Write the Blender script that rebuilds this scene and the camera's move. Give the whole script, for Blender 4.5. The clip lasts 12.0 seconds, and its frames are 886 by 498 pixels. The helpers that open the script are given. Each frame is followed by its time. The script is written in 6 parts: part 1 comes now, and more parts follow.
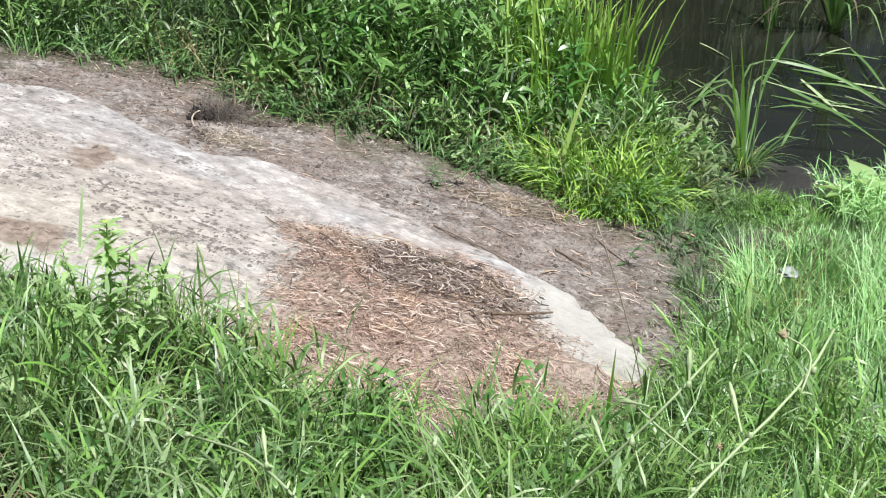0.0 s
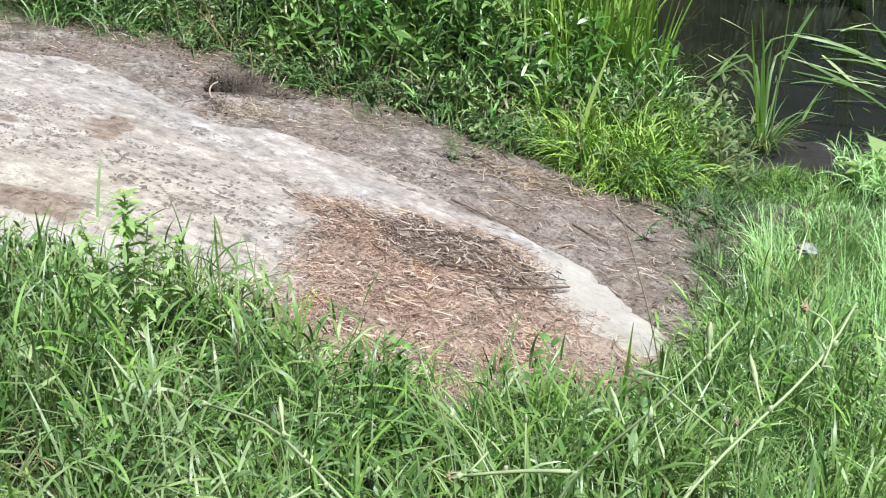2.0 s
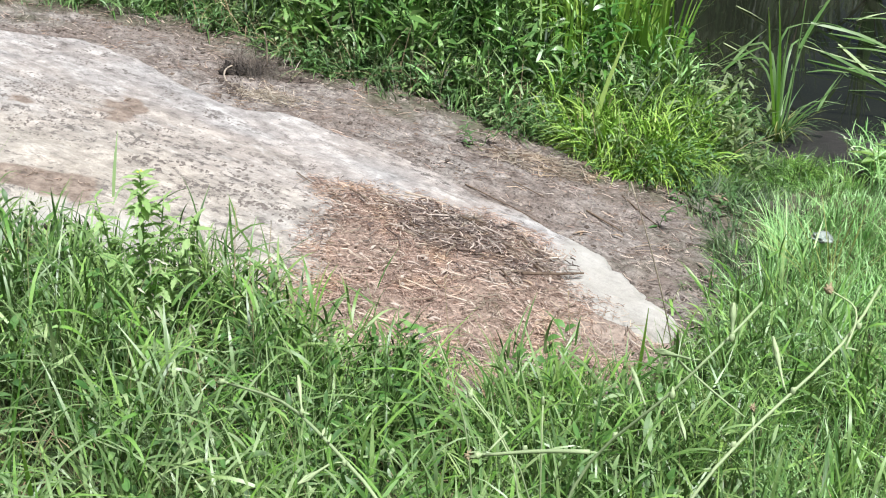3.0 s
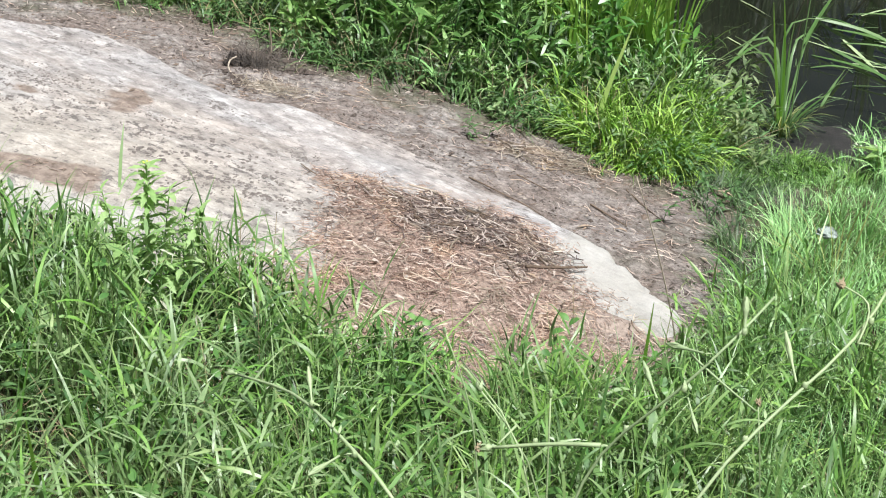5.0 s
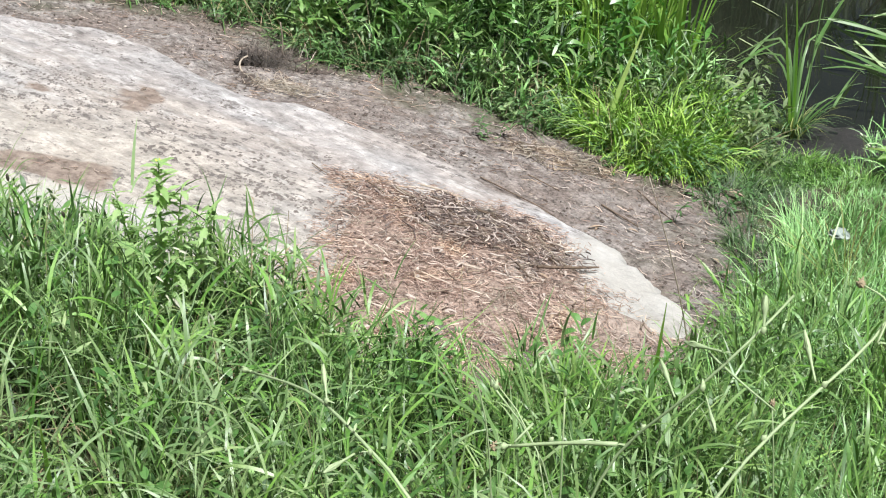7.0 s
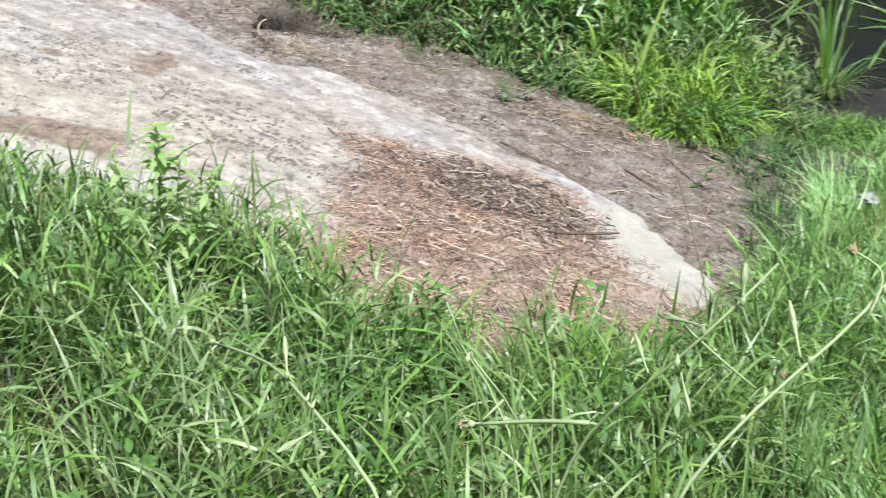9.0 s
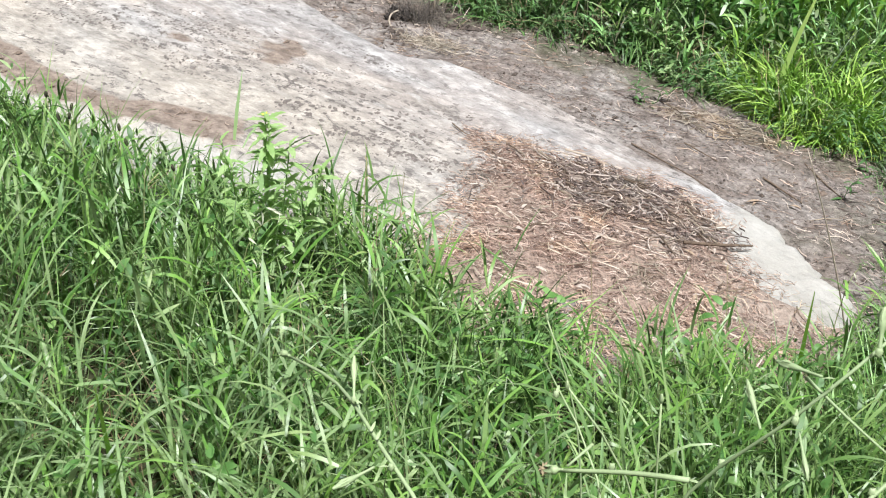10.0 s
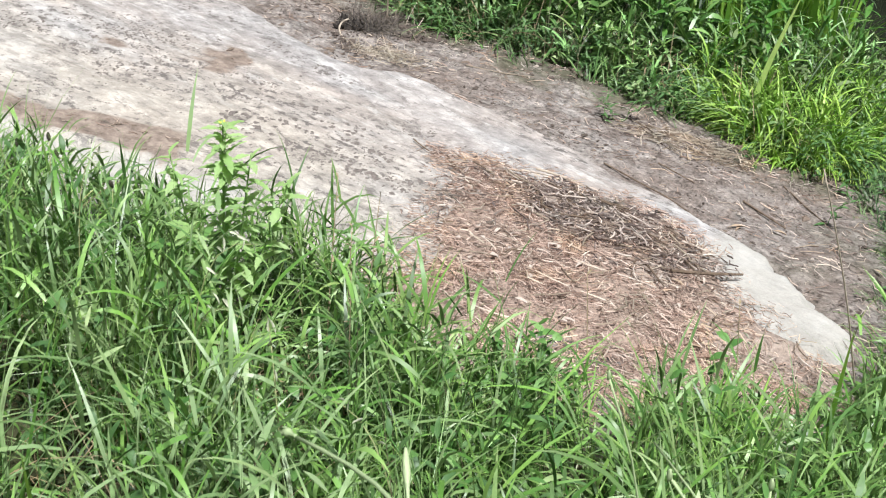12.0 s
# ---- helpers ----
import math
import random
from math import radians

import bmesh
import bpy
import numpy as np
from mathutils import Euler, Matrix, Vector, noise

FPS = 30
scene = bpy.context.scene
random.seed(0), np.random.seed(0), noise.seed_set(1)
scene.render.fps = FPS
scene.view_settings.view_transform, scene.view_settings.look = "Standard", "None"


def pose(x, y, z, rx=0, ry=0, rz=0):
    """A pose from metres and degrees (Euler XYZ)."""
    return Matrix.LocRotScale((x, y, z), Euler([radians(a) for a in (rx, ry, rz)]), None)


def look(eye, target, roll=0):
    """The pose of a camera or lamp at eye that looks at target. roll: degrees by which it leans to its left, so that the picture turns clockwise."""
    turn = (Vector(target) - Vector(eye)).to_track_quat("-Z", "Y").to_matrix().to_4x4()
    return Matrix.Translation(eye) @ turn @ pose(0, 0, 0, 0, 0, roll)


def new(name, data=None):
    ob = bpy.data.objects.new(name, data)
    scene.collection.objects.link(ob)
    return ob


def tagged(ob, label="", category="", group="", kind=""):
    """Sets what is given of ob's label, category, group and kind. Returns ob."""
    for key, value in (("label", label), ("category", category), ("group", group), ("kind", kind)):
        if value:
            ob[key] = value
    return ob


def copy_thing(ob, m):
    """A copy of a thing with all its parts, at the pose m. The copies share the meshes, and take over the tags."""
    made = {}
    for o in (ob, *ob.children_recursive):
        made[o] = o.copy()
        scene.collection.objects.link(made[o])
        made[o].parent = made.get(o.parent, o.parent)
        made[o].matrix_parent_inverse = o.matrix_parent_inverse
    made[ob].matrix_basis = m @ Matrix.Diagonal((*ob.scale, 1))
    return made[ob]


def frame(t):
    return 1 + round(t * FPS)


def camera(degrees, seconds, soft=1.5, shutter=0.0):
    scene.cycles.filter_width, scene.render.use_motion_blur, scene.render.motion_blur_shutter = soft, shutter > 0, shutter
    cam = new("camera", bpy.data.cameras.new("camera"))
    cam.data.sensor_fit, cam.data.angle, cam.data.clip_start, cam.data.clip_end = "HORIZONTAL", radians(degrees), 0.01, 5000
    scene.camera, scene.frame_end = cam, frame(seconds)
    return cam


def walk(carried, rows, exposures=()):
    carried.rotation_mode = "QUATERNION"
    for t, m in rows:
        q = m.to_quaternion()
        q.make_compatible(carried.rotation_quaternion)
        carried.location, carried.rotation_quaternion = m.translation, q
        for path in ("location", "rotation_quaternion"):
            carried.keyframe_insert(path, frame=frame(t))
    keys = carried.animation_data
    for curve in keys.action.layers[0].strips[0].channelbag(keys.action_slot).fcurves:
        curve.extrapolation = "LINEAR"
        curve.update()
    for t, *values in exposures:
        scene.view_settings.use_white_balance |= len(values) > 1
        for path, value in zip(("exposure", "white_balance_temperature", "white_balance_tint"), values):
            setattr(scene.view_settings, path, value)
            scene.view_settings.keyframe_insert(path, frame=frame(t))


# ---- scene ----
cam = camera(39.0, 12.0, soft=1.1, shutter=0.4)
PATH = [
    (0, (0.303, 0.666, 1.718), (0.123, 2.46, 0.853), -0.4),
    (0.5, (0.303, 0.667, 1.716), (0.116, 2.458, 0.845), -0.5),
    (1, (0.305, 0.67, 1.716), (0.114, 2.456, 0.836), -0.4),
    (1.5, (0.304, 0.67, 1.713), (0.106, 2.451, 0.824), -0.4),
    (2, (0.3, 0.67, 1.711), (0.096, 2.444, 0.81), -0.3),
    (2.5, (0.295, 0.671, 1.705), (0.081, 2.44, 0.795), -0.2),
    (3, (0.291, 0.67, 1.701), (0.071, 2.433, 0.783), -0.0),
    (5, (0.281, 0.669, 1.7), (0.061, 2.427, 0.772), 0.4),
    (5.5, (0.278, 0.668, 1.699), (0.055, 2.427, 0.773), 0.4),
    (6, (0.277, 0.669, 1.698), (0.051, 2.428, 0.773), 0.3),
    (6.5, (0.277, 0.672, 1.696), (0.045, 2.429, 0.77), 0.3),
    (7, (0.274, 0.671, 1.695), (0.04, 2.428, 0.768), 0.4),
    (7.2, (0.273, 0.671, 1.694), (0.039, 2.428, 0.767), 0.4),
    (8.8, (0.31, 0.726, 1.663), (0.063, 2.459, 0.695), -0.3),
    (9, (0.329, 0.744, 1.66), (0.036, 2.466, 0.686), -0.7),
    (9.5, (0.347, 0.795, 1.655), (-0.073, 2.484, 0.67), -1.0),
    (10, (0.342, 0.866, 1.613), (-0.159, 2.538, 0.637), -1.5),
    (10.5, (0.3, 0.936, 1.557), (-0.18, 2.623, 0.596), -1.0),
    (11, (0.234, 1.01, 1.5), (-0.214, 2.715, 0.556), 0.1),
    (11.5, (0.193, 1.057, 1.47), (-0.225, 2.769, 0.525), 0.8),
    (12, (0.175, 1.096, 1.483), (-0.213, 2.814, 0.536), 0.7),
]
walk(cam, [(t, look(eye, target, roll)) for t, eye, target, roll in PATH])

# ---- light: thin cloud, soft sun from behind the camera's right shoulder ----
world = bpy.data.worlds.new("sky")
scene.world = world
world.use_nodes = True
wn = world.node_tree.nodes
sky = wn.new("ShaderNodeTexSky")
sky.sky_type, sky.sun_disc = "NISHITA", False
sky.sun_elevation, sky.sun_rotation = radians(66), radians(142)
sky.air_density, sky.dust_density, sky.ozone_density = 0.6, 7.0, 0.8
world.node_tree.links.new(sky.outputs[0], wn["Background"].inputs[0])
wn["Background"].inputs[1].default_value = 0.050
sun = new("sun", bpy.data.lights.new("sun", "SUN"))
sun.data.energy, sun.data.angle, sun.data.color = 5.0, radians(6), (0.965, 0.985, 1.0)
sun.matrix_world = look((2.0, -2.56, 7.3), (0, 0, 0))
scene.view_settings.exposure = 0.43

rng = np.random.default_rng(7)


# ---- small tools ----
def lattice(ix, iy, seed):
    h = (ix * 374761393 + iy * 668265263 + seed * 974711) & 0x7FFFFFFF
    h = ((h ^ (h >> 13)) * 1274126177) & 0x7FFFFFFF
    return ((h ^ (h >> 16)) & 0xFFFF) / 65535.0


def vnoise(x, y, seed=0):
    """Smooth value noise in -1 to 1, one cell a unit."""
    x, y = np.asarray(x, float), np.asarray(y, float)
    ix, iy = np.floor(x).astype(np.int64), np.floor(y).astype(np.int64)
    fx, fy = x - ix, y - iy
    fx, fy = fx * fx * (3 - 2 * fx), fy * fy * (3 - 2 * fy)
    a, b = lattice(ix, iy, seed), lattice(ix + 1, iy, seed)
    c, d = lattice(ix, iy + 1, seed), lattice(ix + 1, iy + 1, seed)
    return 2 * ((a + (b - a) * fx) * (1 - fy) + (c + (d - c) * fx) * fy) - 1


def fbm(x, y, cell, seed=0, octaves=3):
    out, amp = 0, 1.0
    for o in range(octaves):
        out = out + amp * vnoise(np.asarray(x) / cell, np.asarray(y) / cell, seed + 17 * o)
        cell, amp = cell / 2.1, amp * 0.5
    return out


def step(a, b, v):
    v = np.clip((np.asarray(v, float) - a) / (b - a), 0, 1)
    return v * v * (3 - 2 * v)


def inside(poly, x, y):
    """Signed distance to a closed outline, positive inside."""
    x, y = np.asarray(x, float), np.asarray(y, float)
    p = np.array(poly, float)
    best, odd = np.full(x.shape, 1e9), np.zeros(x.shape, bool)
    for (ax, ay), (bx, by) in zip(p, np.roll(p, -1, 0)):
        ex, ey = bx - ax, by - ay
        u = np.clip(((x - ax) * ex + (y - ay) * ey) / (ex * ex + ey * ey), 0, 1)
        best = np.minimum(best, np.hypot(x - ax - u * ex, y - ay - u * ey))
        cross = (ay > y) != (by > y)
        odd ^= cross & (x < ex * (y - ay) / (ey if ey else 1e-9) + ax)
    return np.where(odd, best, -best)


def arrays(name, verts, quads=None, tris=None, mat=None, smooth=True, along=None, turf=None):
    """A mesh from arrays of places and faces."""
    me = bpy.data.meshes.new(name)
    verts = np.asarray(verts, np.float32).reshape(-1, 3)
    faces, total = [], []
    for f, k in ((quads, 4), (tris, 3)):
        if f is not None and len(f):
            faces.append(np.asarray(f, np.int32).ravel())
            total.append(np.full(len(f), k, np.int32))
    loops, total = np.concatenate(faces), np.concatenate(total)
    me.vertices.add(len(verts))
    me.vertices.foreach_set("co", verts.ravel())
    me.loops.add(len(loops))
    me.loops.foreach_set("vertex_index", loops)
    me.polygons.add(len(total))
    me.polygons.foreach_set("loop_start", np.r_[0, np.cumsum(total)[:-1]].astype(np.int32))
    me.polygons.foreach_set("loop_total", total)
    me.polygons.foreach_set("use_smooth", np.full(len(total), smooth))
    if along is not None:
        at = me.attributes.new("along", "FLOAT", "POINT")
        at.data.foreach_set("value", np.asarray(along, np.float32).ravel())
    if turf is not None:
        at = me.attributes.new("turf", "FLOAT", "POINT")
        at.data.foreach_set("value", np.asarray(turf, np.float32).ravel())
    me.update(calc_edges=True)
    me.validate()
    if mat:
        me.materials.append(mat)
    return me


# ---- materials ----
def material(name, rough=0.8, spec=0.3):
    m = bpy.data.materials.new(name)
    m.use_nodes = True
    n, l = m.node_tree.nodes, m.node_tree.links
    b = n["Principled BSDF"]
    b.inputs["Roughness"].default_value = rough
    b.inputs["Specular IOR Level"].default_value = spec
    return m, n, l, b


def mapped(n, l, scale, detail=4.0, stretch=(1, 1, 1), turn=0.0, rough=0.55):
    """Noise in world metres; scale: cells a metre. turn: the heading along which a stretch below 1 draws it out."""
    co, aim, mp, no = n.new("ShaderNodeTexCoord"), n.new("ShaderNodeMapping"), n.new("ShaderNodeMapping"), n.new("ShaderNodeTexNoise")
    aim.inputs["Rotation"].default_value[2] = -turn
    mp.inputs["Scale"].default_value = stretch
    no.inputs["Scale"].default_value, no.inputs["Detail"].default_value, no.inputs["Roughness"].default_value = scale, detail, rough
    l.new(co.outputs["Object"], aim.inputs["Vector"])
    l.new(aim.outputs[0], mp.inputs["Vector"])
    l.new(mp.outputs[0], no.inputs["Vector"])
    return no.outputs["Fac"]


def ramp(n, l, src, stops):
    r = n.new("ShaderNodeValToRGB")
    e = r.color_ramp.elements
    while len(e) < len(stops):
        e.new(0.5)
    for k, (p, c) in zip(e, stops):
        k.position, k.color = p, (*c, 1) if len(c) == 3 else c
    l.new(src, r.inputs[0])
    return r.outputs[0]


def mix(n, l, fac, a, b, kind="MIX"):
    m = n.new("ShaderNodeMix")
    m.data_type, m.blend_type = "RGBA", kind
    for s, v in ((m.inputs[0], fac), (m.inputs[6], a), (m.inputs[7], b)):
        if isinstance(v, (int, float)):
            s.default_value = v
        elif isinstance(v, tuple):
            s.default_value = (*v, 1)
        else:
            l.new(v, s)
    return m.outputs[2]


def bump(n, l, b, src, strength, dist):
    bp = n.new("ShaderNodeBump")
    bp.inputs["Strength"].default_value, bp.inputs["Distance"].default_value = strength, dist
    l.new(src, bp.inputs["Height"])
    old = b.inputs["Normal"].links
    if old:
        l.new(old[0].from_socket, bp.inputs["Normal"])
    l.new(bp.outputs[0], b.inputs["Normal"])


def grey(v):
    return (v, v, v)


def leafy(name, colours, tip, rough=0.5, thin=0.13, piece="island"):
    """Leaf or blade: colour by piece, tips and veins a little drier, light shining through."""
    m, n, l, b = material(name, rough, 0.5)
    if piece == "island":
        rnd = n.new("ShaderNodeNewGeometry").outputs["Random Per Island"]
    else:
        rnd = n.new("ShaderNodeObjectInfo").outputs["Random"]
    k = len(colours) - 1
    c = ramp(n, l, rnd, [(i / k, col) for i, col in enumerate(colours)])
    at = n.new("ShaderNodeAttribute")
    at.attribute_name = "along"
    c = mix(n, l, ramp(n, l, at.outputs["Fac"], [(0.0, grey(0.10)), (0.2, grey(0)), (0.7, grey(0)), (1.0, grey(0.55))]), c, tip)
    fine = mapped(n, l, 90, 2)
    c = mix(n, l, 0.35, c, ramp(n, l, fine, [(0.3, grey(0.68)), (0.7, grey(1.0))]), "MULTIPLY")
    c = mix(n, l, 0.9 if piece == "island" else 0.25, c, ramp(n, l, mapped(n, l, 5.5, 2), [(0.30, (0.74, 0.80, 0.78)), (0.5, grey(1.0)), (0.70, (1.18, 1.12, 0.95))]), "MULTIPLY")
    l.new(c, b.inputs["Base Color"])
    tr, ms = n.new("ShaderNodeBsdfTranslucent"), n.new("ShaderNodeMixShader")
    l.new(mix(n, l, 1.0, c, (0.92, 1.0, 0.6), "MULTIPLY"), tr.inputs["Color"])
    ms.inputs[0].default_value = thin
    l.new(b.outputs[0], ms.inputs[1])
    l.new(tr.outputs[0], ms.inputs[2])
    l.new(ms.outputs[0], n["Material Output"].inputs[0])
    return m


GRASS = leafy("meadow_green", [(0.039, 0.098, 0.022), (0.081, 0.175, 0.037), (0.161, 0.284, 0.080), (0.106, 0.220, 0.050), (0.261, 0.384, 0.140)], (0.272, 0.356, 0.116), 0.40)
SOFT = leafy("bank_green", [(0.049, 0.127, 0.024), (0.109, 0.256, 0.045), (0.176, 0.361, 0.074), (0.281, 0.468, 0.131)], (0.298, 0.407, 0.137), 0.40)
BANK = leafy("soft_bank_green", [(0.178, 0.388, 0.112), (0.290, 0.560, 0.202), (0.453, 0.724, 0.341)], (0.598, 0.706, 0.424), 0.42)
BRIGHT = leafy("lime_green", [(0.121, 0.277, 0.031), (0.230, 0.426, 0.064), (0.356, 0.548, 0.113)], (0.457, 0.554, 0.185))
# deep green, darkened to hold the shade of hollows in the grass
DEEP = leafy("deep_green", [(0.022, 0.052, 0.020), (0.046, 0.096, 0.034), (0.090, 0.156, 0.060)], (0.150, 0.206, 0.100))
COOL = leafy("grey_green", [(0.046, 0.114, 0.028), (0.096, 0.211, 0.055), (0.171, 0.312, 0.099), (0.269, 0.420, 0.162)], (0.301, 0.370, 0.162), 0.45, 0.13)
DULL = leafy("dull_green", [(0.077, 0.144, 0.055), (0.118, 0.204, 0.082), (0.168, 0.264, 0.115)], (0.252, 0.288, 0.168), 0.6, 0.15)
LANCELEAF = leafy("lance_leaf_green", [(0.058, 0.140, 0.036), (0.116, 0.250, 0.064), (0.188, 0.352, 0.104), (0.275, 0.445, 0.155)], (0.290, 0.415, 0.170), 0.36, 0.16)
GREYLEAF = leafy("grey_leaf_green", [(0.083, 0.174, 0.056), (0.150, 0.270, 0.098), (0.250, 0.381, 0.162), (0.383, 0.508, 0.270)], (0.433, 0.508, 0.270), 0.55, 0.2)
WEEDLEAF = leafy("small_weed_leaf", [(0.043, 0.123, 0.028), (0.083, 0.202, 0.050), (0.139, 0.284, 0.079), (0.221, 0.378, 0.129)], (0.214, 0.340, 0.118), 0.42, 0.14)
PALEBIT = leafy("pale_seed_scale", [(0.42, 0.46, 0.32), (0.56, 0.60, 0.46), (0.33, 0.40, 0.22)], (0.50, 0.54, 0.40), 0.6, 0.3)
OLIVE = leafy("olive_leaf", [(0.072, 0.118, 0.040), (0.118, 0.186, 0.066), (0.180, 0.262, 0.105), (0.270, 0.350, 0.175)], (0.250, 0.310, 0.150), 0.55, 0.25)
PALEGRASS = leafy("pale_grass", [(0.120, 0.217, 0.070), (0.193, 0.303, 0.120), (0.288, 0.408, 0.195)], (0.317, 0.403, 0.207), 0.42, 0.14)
BROWNSTALK = leafy("brown_green_stalk", [(0.10, 0.095, 0.055), (0.17, 0.150, 0.090), (0.13, 0.150, 0.075)], (0.20, 0.17, 0.11), 0.7, 0.1)
HERB = leafy("herb_green", [(0.058, 0.178, 0.030), (0.090, 0.240, 0.046), (0.138, 0.312, 0.066)], (0.18, 0.32, 0.10), 0.36, 0.3, "object")
WEED = leafy("weed_green", [(0.064, 0.150, 0.047), (0.096, 0.200, 0.066), (0.130, 0.245, 0.090)], (0.17, 0.25, 0.12), 0.5, 0.2, "object")
REED = leafy("reed_green", [(0.10, 0.22, 0.055), (0.15, 0.28, 0.090), (0.21, 0.34, 0.14)], (0.26, 0.32, 0.15), 0.4, 0.3, "object")
PALE = leafy("pale_stem_green", [(0.355, 0.464, 0.241), (0.421, 0.526, 0.288)], (0.473, 0.551, 0.328), 0.6, 0.1, "object")
PALELEAF = leafy("pale_weed_leaf", [(0.359, 0.557, 0.206), (0.492, 0.670, 0.316)], (0.558, 0.683, 0.348), 0.5, 0.45, "object")
LIMELEAF = leafy("lime_leaf", [(0.13, 0.30, 0.035), (0.20, 0.38, 0.06)], (0.30, 0.42, 0.10), 0.42, 0.35, "object")
FRESH = leafy("fresh_blade", [(0.38, 0.56, 0.15), (0.46, 0.64, 0.20)], (0.48, 0.64, 0.22), 0.5, 0.12, "object")
YELLOWBLADE = leafy("yellowing_blade", [(0.22, 0.33, 0.07), (0.34, 0.40, 0.13), (0.42, 0.43, 0.18)], (0.45, 0.44, 0.20), 0.5, 0.3, "object")
DRY = leafy("dry_stalk", [(0.33, 0.25, 0.15), (0.45, 0.36, 0.23), (0.24, 0.17, 0.10)], (0.45, 0.37, 0.24), 0.75, 0.15)
STRAW = leafy("pink_straw", [(0.306, 0.211, 0.173), (0.508, 0.364, 0.299), (0.700, 0.567, 0.489), (0.403, 0.276, 0.223), (0.162, 0.109, 0.088)], (0.517, 0.383, 0.318), 0.7, 0.1)
STICK = leafy("dark_straw", [(0.121, 0.092, 0.085), (0.279, 0.222, 0.201), (0.635, 0.547, 0.489), (0.179, 0.137, 0.123)], (0.356, 0.287, 0.254), 0.75, 0.05)
PALESTRAW = leafy("pale_straw", [(0.20, 0.148, 0.108), (0.47, 0.385, 0.305), (0.65, 0.565, 0.475), (0.34, 0.262, 0.20)], (0.55, 0.46, 0.375), 0.7, 0.04)
DEAD = leafy("dead_brown", [(0.047, 0.040, 0.037), (0.100, 0.083, 0.071), (0.174, 0.143, 0.118)], (0.214, 0.171, 0.135), 0.8, 0.05)


def make_ground():
    m, n, l, b = material("soil", 0.92, 0.2)
    big, mid, fine = mapped(n, l, 2.2, 3), mapped(n, l, 14, 5, rough=0.65), mapped(n, l, 120, 4, rough=0.7)
    c = ramp(n, l, mid, [(0.26, (0.078, 0.065, 0.058)), (0.40, (0.164, 0.141, 0.128)), (0.54, (0.250, 0.229, 0.213)), (0.72, (0.408, 0.378, 0.356))])
    c = mix(n, l, ramp(n, l, big, [(0.40, grey(0)), (0.62, grey(0.65))]), c, (0.178, 0.141, 0.121))
    clod = mapped(n, l, 42, 6, rough=0.78)
    c = mix(n, l, 1.0, c, ramp(n, l, clod, [(0.36, grey(0.30)), (0.45, grey(0.88)), (0.54, grey(1.12)), (0.66, grey(1.55))]), "MULTIPLY")
    c = mix(n, l, 0.75, c, ramp(n, l, fine, [(0.30, grey(0.35)), (0.48, grey(0.95)), (0.72, grey(1.4))]), "MULTIPLY")
    at = n.new("ShaderNodeAttribute")
    at.attribute_name = "along"
    tf = n.new("ShaderNodeAttribute")
    tf.attribute_name = "turf"
    # dead thatch, its colour also darkened for the shade between blades
    thatch = ramp(n, l, mid, [(0.3, (0.032, 0.038, 0.016)), (0.55, (0.072, 0.076, 0.036)), (0.75, (0.16, 0.138, 0.082))])
    c = mix(n, l, tf.outputs["Fac"], c, thatch)
    wet = ramp(n, l, at.outputs["Fac"], [(0.0, grey(0)), (1.0, grey(1))])
    c = mix(n, l, wet, c, mix(n, l, 0.09, (0.022, 0.0235, 0.0235), c))
    l.new(c, b.inputs["Base Color"])
    l.new(ramp(n, l, at.outputs["Fac"], [(0.0, grey(0.92)), (1.0, grey(0.5))]), b.inputs["Roughness"])
    bump(n, l, b, mid, 0.6, 0.012)
    bump(n, l, b, clod, 0.8, 0.008)
    bump(n, l, b, fine, 0.8, 0.003)
    return m


